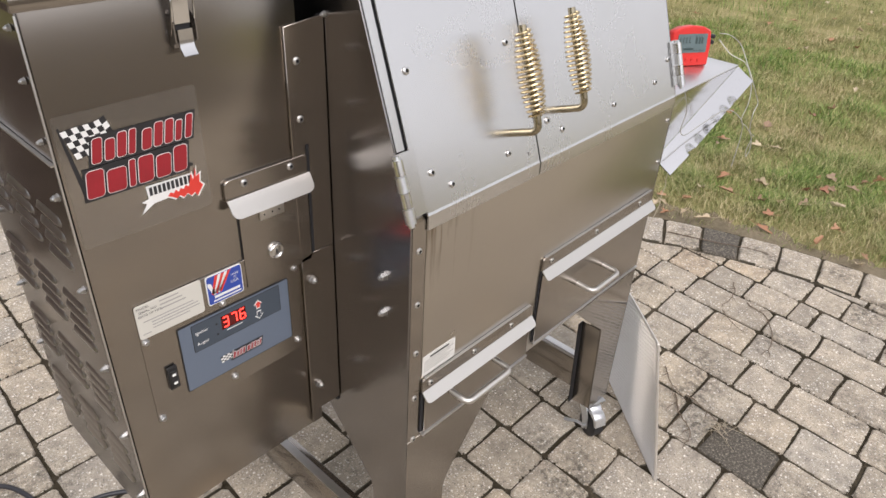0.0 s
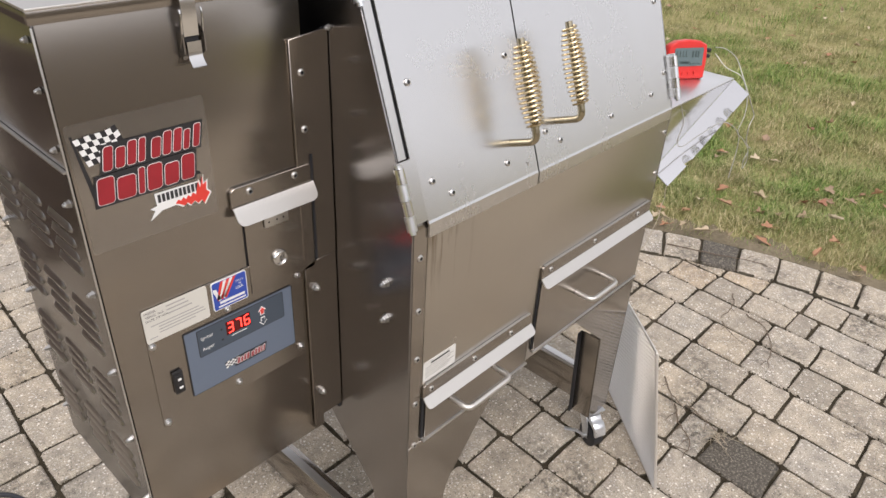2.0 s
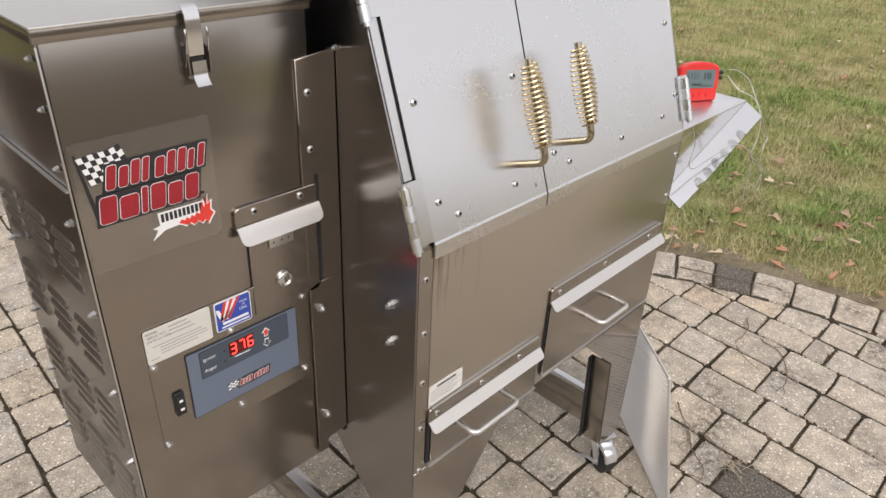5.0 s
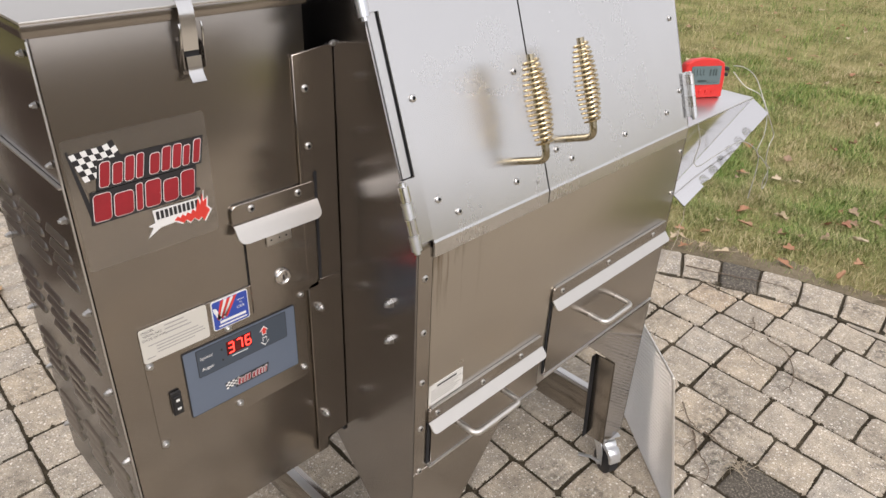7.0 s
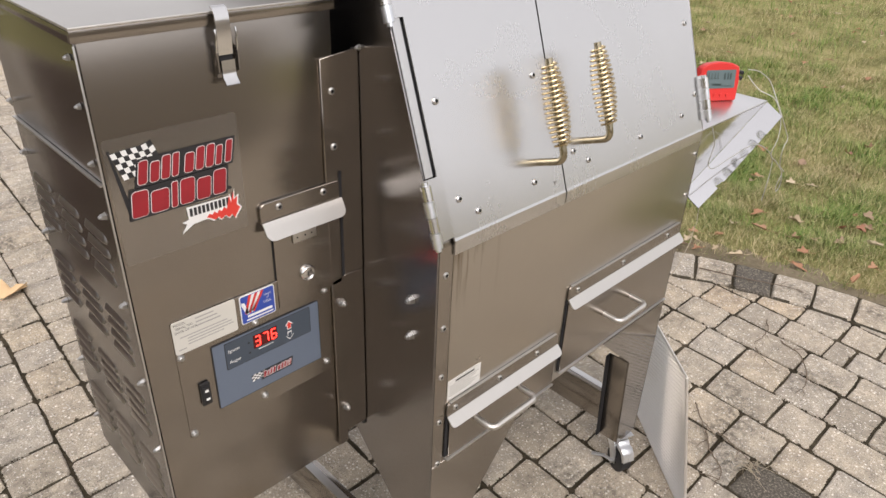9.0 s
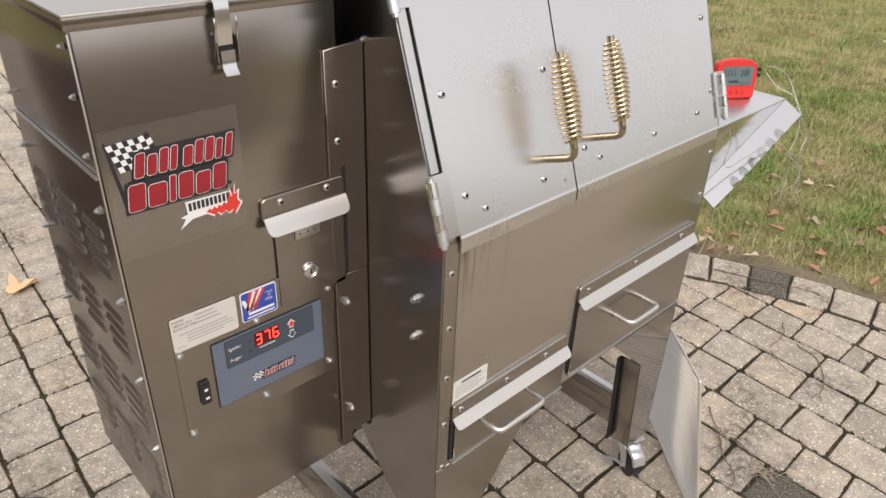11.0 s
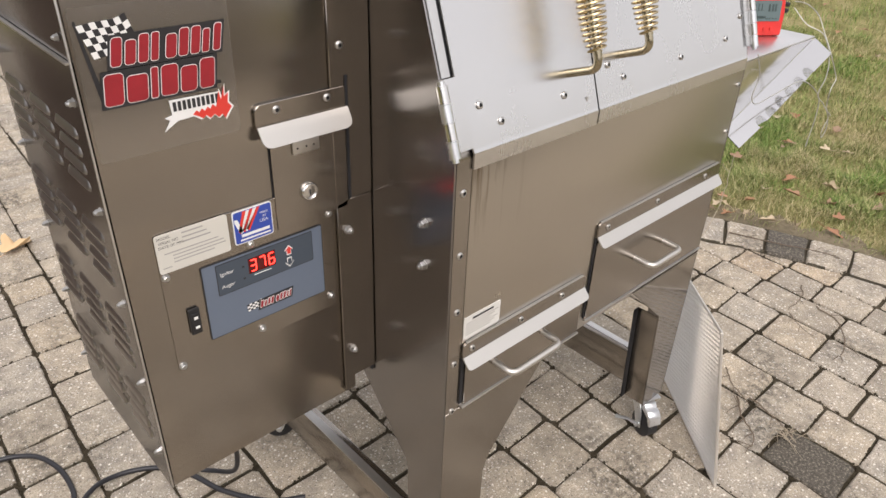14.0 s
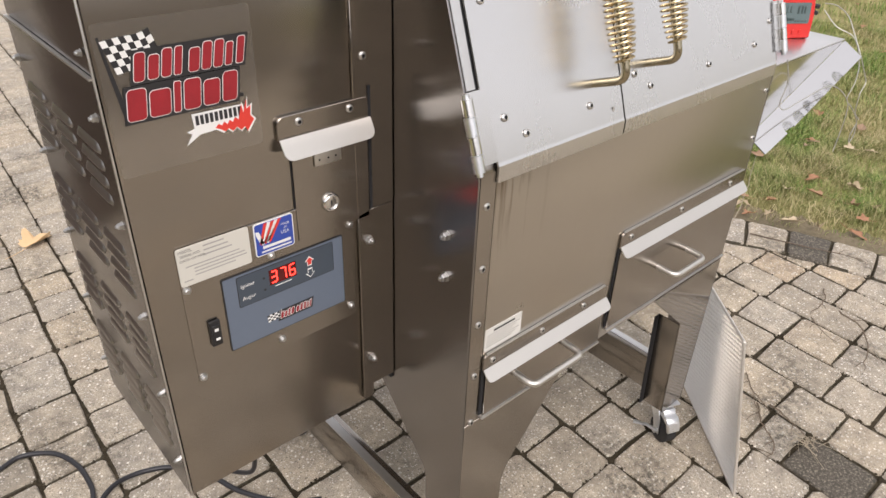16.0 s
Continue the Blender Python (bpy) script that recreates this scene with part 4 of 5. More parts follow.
part("text_line", box(-0.2060, -0.1670, FY - 0.0016, FY - 0.0012, 0.7508, 0.7528), WHITE_PRINT, badge)
switch = part("rocker_switch", box(-0.2815, -0.2685, FY - 0.0045, FY, 0.6535, 0.6880, 0.0012), BLACK_PLASTIC, hopper, "black rocker switch")
part("rocker", prism([(FY - 0.0040, 0.6575), (FY - 0.0085, 0.6600), (FY - 0.0050, 0.6710), (FY - 0.0070, 0.6835), (FY - 0.0040, 0.6840)], "x", -0.2795, -0.2705, 0.0004), BLACK_PLASTIC, switch)
part("text_line", box(-0.2775, -0.2725, FY - 0.0078, FY - 0.0071, 0.6635, 0.6665), WHITE_PRINT, switch)
part("text_line", box(-0.2772, -0.2728, FY - 0.0068, FY - 0.0052, 0.6755, 0.6790), WHITE_PRINT, switch)

# ---- side shelf with its notched gusset ----
SX0, SX1, SYF, SZ = XR, 1.036, 0.030, 0.828
shelf = part("side_shelf", join(box(SX0, SX1, SYF, 0.42, SZ - 0.003, SZ, 0.001), box(SX1 - 0.003, SX1, SYF + 0.004, 0.42, SZ - 0.026, SZ - 0.0032, 0.0008)), STEEL_SHELF, grill, "satin steel side shelf with notched gusset")
zlow = lambda x: 0.803 + (x - SX1) * 0.385
zcrease = lambda x: zlow(x) + 0.0235
part("gusset", prism([(0.712, zcrease(0.712)), (SX1 - 0.010, zcrease(SX1 - 0.010)), (SX1 - 0.010, SZ - 0.0032), (SX0, SZ - 0.0032), (SX0, 0.72)], "y", SYF, SYF + 0.003), STEEL_GUSSET, shelf)


def notched():
    """Sloping flange whose outer edge is cut by round notches."""
    x_a, x_b, y_in, y_out, r = 0.712, SX1 - 0.002, SYF - 0.0005, -0.011, 0.0118
    notch = [0.790 + 0.0330 * k for k in range(6)]
    edge = [(x_a, y_out + 0.002)]
    for c in notch:
        edge += [(c - r * 0.92, y_out)] + [(c + r * math.cos(a), y_out + 0.005 + r * math.sin(a)) for a in (radians(200 - 220 * i / 10) for i in range(11))] + [(c + r * 0.92, y_out)]
    edge += [(x_b, y_out)]
    pts = edge + [(x_b, y_in), (x_a, y_in)]
    bm = bmesh.new()
    tilt = lambda x, y: zlow(x) + (zcrease(x) - zlow(x)) * (y - y_out) / (y_in - y_out)
    lo = [bm.verts.new((x, y, tilt(x, y))) for x, y in pts]
    hi = [bm.verts.new((x, y, tilt(x, y) - 0.002)) for x, y in pts]
    bm.faces.new(lo)
    bm.faces.new(hi[::-1])
    for i in range(len(pts)):
        j = (i + 1) % len(pts)
        bm.faces.new((lo[i], lo[j], hi[j], hi[i]))
    bmesh.ops.triangulate(bm, faces=[f for f in bm.faces if len(f.verts) > 4])
    return bm


part("notched_flange", notched(), STEEL_GUSSET, shelf)

# ---- thermometer on the shelf ----
meter = thing("meter", (0.955, 0.10, SZ), "red digital meat thermometer standing on the steel shelf", "thermometer")
meter.name = "thermometer"
ORG["thermometer"] = ORG["meter"]
MT = Matrix.Translation((0.937, 0.108, SZ)) @ Euler((radians(-9), 0, radians(-32))).to_matrix().to_4x4() @ Matrix.Scale(0.93, 4)


def in_meter(name, bm, mat, parent, label=""):
    bmesh.ops.transform(bm, matrix=MT, verts=bm.verts)
    return part(name, bm, mat, parent, label)


case = in_meter("case", prism([(-0.050, 0.0), (0.050, 0.0), (0.053, 0.045), (0.050, 0.078), (0.030, 0.087), (0.0, 0.090), (-0.030, 0.087), (-0.050, 0.078), (-0.053, 0.045)], "y", -0.011, 0.012, 0.003), RED_PLASTIC, meter)
in_meter("screen", prism(rounded(-0.036, 0.040, 0.030, 0.072, 0.003), "y", -0.0125, -0.0105), LCD, meter, "grey-green liquid crystal screen")
for k, (a, b) in enumerate(((0.010, 0.014), (0.018, 0.022), (0.025, 0.029))):
    in_meter("segment", box(a, b, -0.0132, -0.0124, 0.050, 0.065), LCD_DARK, meter)
    in_meter("segment", box(a - 0.03, b - 0.024, -0.0132, -0.0124, 0.036, 0.041), LCD_DARK, meter)
for k in range(4):
    in_meter("segment", box(-0.031 + 0.008 * k, -0.0265 + 0.008 * k, -0.0132, -0.0124, 0.052, 0.0535), LCD_DARK, meter)
    in_meter("segment", box(-0.031 + 0.008 * k, -0.0295 + 0.008 * k, -0.0132, -0.0124, 0.052, 0.066), LCD_DARK, meter)
    in_meter("segment", box(0.006 + 0.0075 * k, 0.0105 + 0.0075 * k, -0.0132, -0.0124, 0.034, 0.0365), LCD_DARK, meter)
for x in (-0.024, -0.008, 0.008, 0.024):
    in_meter("button", sweep([(x, -0.010, 0.014), (x, -0.0135, 0.014)], 0.0042, 10), RED_PLASTIC, meter)
in_meter("plug", sweep([(0.050, 0.0, 0.066), (0.066, 0.0, 0.063)], 0.0050, 10), BLACK_PLASTIC, meter)
in_meter("plug", sweep([(0.050, 0.0, 0.054), (0.064, 0.0, 0.050)], 0.0050, 10), BLACK_PLASTIC, meter)

# ---- probe wires ----
wires = thing("probe_wire", (1.03, 0.02, 0.55), "thin braided steel probe wires hanging from the thermometer", "wire")
part("strand", sweep(smooth_line([(1.006, 0.078, 0.892), (1.035, 0.065, 0.886), (1.058, 0.045, 0.866), (1.056, 0.020, 0.832), (1.045, -0.006, 0.800), (1.062, -0.020, 0.762), (1.070, -0.024, 0.745), (1.045, -0.028, 0.728), (1.050, -0.03, 0.690), (1.075, -0.035, 0.668)]), 0.0010, 6), WIRE, wires)
part("strand", sweep(smooth_line([(1.003, 0.074, 0.880), (1.025, 0.050, 0.850), (1.045, 0.018, 0.832), (1.050, -0.004, 0.790), (1.012, -0.022, 0.762), (0.985, -0.026, 0.730), (1.02, -0.03, 0.705), (1.058, -0.035, 0.672), (1.072, -0.036, 0.640), (1.060, -0.036, 0.622), (1.048, -0.036, 0.640), (1.062, -0.036, 0.664)]), 0.0010, 6), WIRE, wires)
part("strand", sweep(smooth_line([(0.693, -0.006, 0.855), (0.712, -0.010, 0.815), (0.705, -0.010, 0.778), (0.740, -0.008, 0.758), (0.810, -0.008, 0.762), (0.90, -0.018, 0.772), (0.985, -0.026, 0.730), (1.000, -0.03, 0.690), (0.985, -0.034, 0.620)]), 0.0010, 6), WIRE, wires)

# ---- expanded-metal grate leaning by the leg ----
MB, MU, MV = Vector((0.6225, -0.108, 0.352)), Vector((0.643, 0.766, 0.012)).normalized(), Vector((-0.012, -0.082, -0.350))
grate = thing("metal_grate", MB + MV, "bright expanded-metal grate sheet leaning against the grill leg", "grate")
face = MV.cross(MU).normalized()
face = face if face.x < 0 else -face


def strand(p, q):
    """One slanting rib of the expanded sheet: a thin ribbon whose broad side is turned up."""
    bm = bmesh.new()
    out, up = Vector((face.x, face.y, 0)).normalized(), Vector((0, 0, 1))
    wide, thin = (up - out) * 0.00100, (out + up) * 0.00055
    ends = [[bm.verts.new(c + d) for d in (wide + thin, wide - thin, -wide - thin, -wide + thin)] for c in (p, q)]
    for k in range(4):
        bm.faces.new((ends[0][k], ends[0][(k + 1) % 4], ends[1][(k + 1) % 4], ends[1][k]))
    bm.faces.new(ends[0][::-1])
    bm.faces.new(ends[1])
    return bm


SLANT, ROWS = 0.39, 36
for way in (1, -1):
    for k in range(-14, ROWS + 15):
        v0 = (k + 0.5) / ROWS
        ends = sorted(((0.0 - v0) / (way * SLANT), (1.0 - v0) / (way * SLANT)))
        u0, u1 = max(0.0, ends[0]), min(1.0, ends[1])
        if u1 - u0 > 0.03:
            at = [MB + MU * 0.42 * u + MV * (v0 + way * SLANT * u) + face * 0.0004 * way for u in (u0, u1)]
            part("strand", strand(*at), GRATE, grate)
for a, b, r in ((MB, MB + MV, 0.0032), (MB, MB + MU * 0.42, 0.0028), (MB + MV, MB + MV + MU * 0.42, 0.0030), (MB + MU * 0.42, MB + MV + MU * 0.42, 0.0028)):
    part("rim", sweep([a, b], r, 8), GRATE, grate)

# ---- power cord ----
cord = thing("power_cord", (-0.40, 0.75, 0.0), "black power cord looped on the pavers", "power cord")
part("cable", sweep(smooth_line([(-1.089, 0.708, 0.006), (-0.789, 0.788, 0.006), (-0.609, 0.814, 0.006), (-0.519, 0.834, 0.006), (-0.472, 0.844, 0.006), (-0.419, 0.810, 0.006), (-0.393, 0.753, 0.006), (-0.387, 0.694, 0.006), (-0.394, 0.643, 0.006), (-0.429, 0.573, 0.006), (-0.509, 0.508, 0.006)], 10), 0.0052, 10), CABLE, cord)
part("cable", sweep(smooth_line([(-0.589, 0.388, 0.006), (-0.459, 0.533, 0.007), (-0.374, 0.624, 0.017), (-0.307, 0.644, 0.008), (-0.236, 0.610, 0.006), (-0.194, 0.548, 0.006), (-0.164, 0.468, 0.006), (-0.109, 0.388, 0.006), (-0.049, 0.348, 0.006)], 10), 0.0052, 10), CABLE, cord)
part("cable", sweep(smooth_line([(-0.155, 0.36, 0.45), (-0.150, 0.365, 0.36), (-0.150, 0.40, 0.20), (-0.141, 0.448, 0.07), (-0.159, 0.528, 0.010), (-0.219, 0.588, 0.017)], 10), 0.0048, 10), CABLE, cord)

# ---- ground, patio ----
CX, CY, R_IN, R_OUT = -0.14, -0.50, 1.905, 2.085
bm = bmesh.new()
bmesh.ops.create_grid(bm, x_segments=60, y_segments=60, size=400)
for v in bm.verts:
    v.co.z = -0.030
ground = tagged(new("ground", finish("ground", bm, TURF)), "autumn lawn soil with thatch reaching the horizon", "lawn", kind="structure")
bm = bmesh.new()
bmesh.ops.create_circle(bm, cap_ends=True, radius=R_OUT + 0.01, segments=96, matrix=Matrix.Translation((CX, CY, -0.0062)))
bed = box(-2.52, 0.75, 0.9, 6.1, -0.028, -0.0070)
patio = new("patio", finish("patio", join(bm, bed), JOINT))
tagged(patio, "patio of tumbled concrete pavers with mossy joints", "patio", kind="structure")
ORG[patio.name] = Vector((0, 0, 0))


def stone(poly, z=0.0, round_=0.0048):
    """A tumbled block from an outline: worn edges, slightly uneven top. Vertices and faces."""
    cx, cy = sum(p[0] for p in poly) / len(poly), sum(p[1] for p in poly) / len(poly)
    line = []
    for i, a in enumerate(poly):
        b = poly[(i + 1) % len(poly)]
        for t in (0.062, 0.5, 0.938):
            line.append((a[0] + (b[0] - a[0]) * t + random.uniform(-1, 1) * 0.0026, a[1] + (b[1] - a[1]) * t + random.uniform(-1, 1) * 0.0018))
    n = len(line)
    tx, ty, dz = random.uniform(-0.010, 0.010), random.uniform(-0.010, 0.010), z + random.uniform(-0.0015, 0.0015)
    verts, faces = [], []
    for inset, h in ((0.0, -0.045), (0.0, -0.011), (round_ * 0.35, -0.0035), (round_, -0.0006), (round_ * 3.2, 0.0)):
        for x, y in line:
            d = math.hypot(x - cx, y - cy)
            k = max(0.0, 1 - (inset + (random.uniform(0, 0.0022) if 0 < inset < 0.01 else 0)) / d)
            px, py = cx + (x - cx) * k, cy + (y - cy) * k
            verts.append((px, py, dz + h + tx * (px - cx) + ty * (py - cy) + (random.uniform(-0.0005, 0.0005) if h > -0.02 else 0)))
    for r in range(4):
        for i in range(n):
            j = (i + 1) % n
            faces.append((r * n + i, r * n + j, (r + 1) * n + j, (r + 1) * n + i))
    faces.append(tuple(4 * n + i for i in range(n)))
    return verts, faces


def dirty(me, poly):
    """Soil clings to the sides and, here and there, to the worn rim."""
    n = 3 * len(poly)
    for i, f in enumerate(me.polygons):
        if i < n or (i < 2 * n and random.random() < 0.50):
            f.material_index = 1


def far_dirt(me):
    for f in me.polygons:
        if f.area < 0.0012 and f.center.z < -0.0085:
            f.material_index = 1


def clip(poly, inside, cut):
    """The part of a convex outline on the kept side."""
    out = []
    for a, b in zip(poly, poly[1:] + poly[:1]):
        ia, ib = inside(a), inside(b)
        if ia:
            out.append(a)
        if ia != ib:
            lo, hi = (a, b) if ia else (b, a)
            for _ in range(18):
                m = ((lo[0] + hi[0]) / 2, (lo[1] + hi[1]) / 2)
                lo, hi = (m, hi) if inside(m) else (lo, m)
            out.append(lo)
    return out


random.seed(11)
LINES = [-2.62, -2.47, -2.33, -2.18, -2.04, -1.90, -1.76, -1.62, -1.48, -1.34, -1.20, -1.06, -0.92, -0.78, -0.645, -0.505, -0.375, -0.262, -0.105, 0.045, 0.178, 0.345, 0.488, 0.635, 0.780, 0.922, 1.058, 1.200, 1.345, 1.475, 1.600, 1.735, 1.87]
KNOWN = {0.922: (0.02, -0.120, -0.250, -0.372), 1.058: (0.135, 0.003, -0.183, -0.300), 1.200: (0.262, 0.132, -0.002, -0.143, -0.280, -0.392),
         1.475: (0.239, 0.105, -0.030, -0.172, -0.240), 0.635: (0.175, 0.105), 0.488: (0.280, 0.150, 0.036, -0.085), -0.375: (1.165, 1.025, 0.890, 0.765), -0.505: (1.170, 0.984, 0.855)}
KNOWN[0.780] = (-0.128, -0.213, -0.375)
KNOWN[1.345] = (0.255, 0.118, -0.142, -0.290)
DARK_AT = ((0.845, -0.295),)
cells = []
for a, b in zip(LINES, LINES[1:]):
    known = sorted(KNOWN.get(a, ()))
    ys, y = [], -2.7 + random.uniform(0, 0.15)
    stop = known[0] - 0.07 if known else 99
    while y < stop and y < 6.1:
        ys.append(y)
        y += random.choice((0.137, 0.137, 0.142, 0.205, 0.118))
    if known:
        ys = [q for q in ys if q < known[0] - 0.09] + known
        y = known[-1] + random.choice((0.137, 0.205))
        while y < 6.1:
            ys.append(y)
            y += random.choice((0.137, 0.137, 0.142, 0.205, 0.118))
    for y0, y1 in zip(ys, ys[1:]):
        s = 0.055
        g = 0.0016
        j = [random.uniform(-0.0025, 0.0025) for _ in range(4)]
        cells.append([(a + s * y0 + g, y0 + g + j[0]), (b + s * y0 - g, y0 + g + j[1]), (b + s * y1 - g, y1 - g + j[2]), (a + s * y1 + g, y1 - g + j[3])])


def in_circle(p):
    return math.hypot(p[0] - CX, p[1] - CY) < R_IN - 0.004 or (p[0] < 0.72 and 0.9 < p[1] and p[0] > -2.5)


near, far_v, far_f = [], [], []
for poly in cells:
    if not any(in_circle(p) for p in poly):
        continue
    if not all(in_circle(p) for p in poly):
        poly = clip(poly, in_circle, None)
        if len(poly) < 3:
            continue
        area = abs(sum(p[0] * q[1] - q[0] * p[1] for p, q in zip(poly, poly[1:] + poly[:1]))) / 2
        if area < 0.002:
            continue
    cx, cy = sum(p[0] for p in poly) / len(poly), sum(p[1] for p in poly) / len(poly)
    front_zone = (cx > 0.02 and -0.55 < cy < 0.75) or (-0.75 < cx <= 0.02 and 0.35 < cy < 1.75)
    near.append((0 if front_zone else 1, math.hypot(cx - 0.4, cy - 0.3), poly))
near.sort(key=lambda q: (q[0], q[1]))
for k, (_, _, poly) in enumerate(near):
    v, f = stone(poly)
    if k < 275:
        me = bpy.data.meshes.new("paver")
        me.from_pydata(v, [], f)
        cx, cy = sum(p[0] for p in poly) / len(poly), sum(p[1] for p in poly) / len(poly)
        me.materials.append(PAVER_DARK if any(math.hypot(cx - a, cy - b) < 0.05 for a, b in DARK_AT) else PAVER)
        me.materials.append(EDGE_DIRT)
        dirty(me, poly)
        ob = new("paver", me)
        ob.parent = patio
    else:
        o = len(far_v)
        far_v += v
        far_f += [tuple(i + o for i in q) for q in f]
me = bpy.data.meshes.new("pavers")
me.from_pydata(far_v, [], far_f)
me.materials.append(PAVER_MASS)
me.materials.append(EDGE_DIRT)
far_dirt(me)
rest = tagged(new("pavers", me), kind="stuff")
rest.parent = patio
# crumbs of soil and moss caught in the joints
crumb_v, crumb_f = [], []
for _, _, poly in near[:275]:
    for a, b in zip(poly, poly[1:] + poly[:1]):
        for _ in range(9):
            t, size = random.random(), random.uniform(0.0012, 0.0042) * random.choice((0.7, 1.0, 1.0, 1.4))
            px = a[0] + (b[0] - a[0]) * t + random.gauss(0, 0.0032)
            py = a[1] + (b[1] - a[1]) * t + random.gauss(0, 0.0032)
            o = len(crumb_v)
            for dx, dy, dz in ((1, 0, 0), (0, 1, 0), (-1, 0, 0), (0, -1, 0), (0, 0, 1), (0, 0, -1)):
                k = size * random.uniform(0.6, 1.3)
                crumb_v.append((px + dx * k, py + dy * k, -0.0035 + dz * k * 0.9))
            crumb_f += [tuple(o + i for i in q) for q in ((0, 1, 4), (1, 2, 4), (2, 3, 4), (3, 0, 4), (1, 0, 5), (2, 1, 5), (3, 2, 5), (0, 3, 5))]
me = bpy.data.meshes.new("joint_crumbs")
me.from_pydata(crumb_v, [], crumb_f)
me.materials.append(JOINT)
tagged(new("joint_crumbs", me), "dark soil crumbs and moss caught in the paver joints", "soil", kind="stuff")
# edging stones on the curve
a0, pitch = math.atan2(0.129 - CY, 1.852 - CX), 0.1375 / R_OUT
for k in range(-61, 10):
    a, b = a0 + k * pitch + 0.0011, a0 + (k + 1) * pitch - 0.0011
    poly = [(CX + r * math.cos(t), CY + r * math.sin(t)) for r, t in ((R_IN + 0.003, a), (R_OUT, a), (R_OUT, b), (R_IN + 0.003, b))]
    v, f = stone(poly, 0.004, 0.009)
    me = bpy.data.meshes.new("edging_stone")
    me.from_pydata(v, [], f)
    me.materials.append(PAVER_DARK if k == 0 else PAVER)
    me.materials.append(EDGE_DIRT)
    dirty(me, poly)
    ob = new("edging_stone", me)
    ob.parent = patio

# unseen tan ground behind the camera, added so the steel reflects brown
unseen_ground = prism([(-9, -9), (9, -9), (9, -2.0), (1.6, -0.98), (-9, -0.98)], "z", -0.029, -0.012)
tagged(new("pavement", finish("pavement", unseen_ground, CONCRETE)), "unseen tan ground added for the steel to reflect", "pavement", kind="structure")

# bare soil along the edging
bm = bmesh.new()
inner, outer = [], []
for k in range(220):
    a = radians(-20 + 75 * k / 219)
    q = R_OUT + 0.15 + 0.10 * noise.noise((k * 0.11, 0.3, 0.0)) + 0.04 * noise.noise((k * 0.6, 2.3, 0.0))
    inner.append(bm.verts.new((CX + (R_OUT - 0.004) * math.cos(a), CY + (R_OUT - 0.004) * math.sin(a), -0.012)))
    outer.append(bm.verts.new((CX + q * math.cos(a), CY + q * math.sin(a), -0.0285)))
for k in range(219):
    bm.faces.new((inner[k], outer[k], outer[k + 1], inner[k + 1]))
tagged(new("ground", finish("soil_border", bm, BORDER)), "strip of bare brown soil along the paver edging", "soil", kind="structure")

# ---- lawn ----
rng = np.random.default_rng(5)


def blades(count, lo, hi, size):
    """Bent grass blades outside the patio, between two distances from its middle, in a fan."""
    r = np.sqrt(rng.uniform(lo ** 2, hi ** 2, count))
    a = rng.uniform(radians(-7), radians(46), count)
    x, y = CX + r * np.cos(a), CY + r * np.sin(a)
    bare = np.clip((r - R_OUT - 0.02) / 0.34, 0.05, 1) > rng.uniform(0, 1, count)
    clump = np.array([noise.noise((px * 5.0, py * 5.0, 0.0)) for px, py in zip(x, y)])
    keep = bare & (clump + rng.uniform(-0.45, 0.85, count) > -0.15)
    x, y, n, clump = x[keep], y[keep], int(keep.sum()), clump[keep]
    h = size * rng.uniform(0.45, 1.15, n) * (0.8 + 0.9 * np.clip(clump + 0.2, 0, 1))
    d, w = rng.uniform(0, 2 * math.pi, n), rng.uniform(0.0008, 0.0018, n) * size / 0.04
    lean = rng.uniform(0.3, 1.5, n) * h
    dx, dy, sx, sy = np.cos(d), np.sin(d), -np.sin(d) * w, np.cos(d) * w
    z0 = np.full(n, -0.031)
    v = np.stack([np.stack([x - sx, y - sy, z0], 1), np.stack([x + sx, y + sy, z0], 1),
                  np.stack([x + dx * lean * 0.35 - sx * 0.8, y + dy * lean * 0.35 - sy * 0.8, z0 + h * 0.62], 1), np.stack([x + dx * lean * 0.35 + sx * 0.8, y + dy * lean * 0.35 + sy * 0.8, z0 + h * 0.62], 1),
                  np.stack([x + dx * lean, y + dy * lean, z0 + h], 1)], 1).reshape(-1, 3)
    k = np.arange(n) * 5
    f = [(i, i + 1, i + 3, i + 2) for i in k.tolist()] + [(i + 2, i + 3, i + 4) for i in k.tolist()]
    return v, f


vs, fs, base = [], [], 0
for count, lo, hi, size in ((105000, R_OUT + 0.01, 3.4, 0.034), (90000, 3.4, 5.6, 0.040), (60000, 5.6, 11.5, 0.054)):
    v, f = blades(count, lo, hi, size)
    vs.append(v)
    fs += [tuple(i + base for i in q) for q in f]
    base += len(v)
me = bpy.data.meshes.new("grass")
me.from_pydata(np.concatenate(vs).tolist(), [], fs)
me.materials.append(BLADE)
tagged(new("grass", me), "green and straw-coloured autumn lawn grass", "grass", kind="stuff")


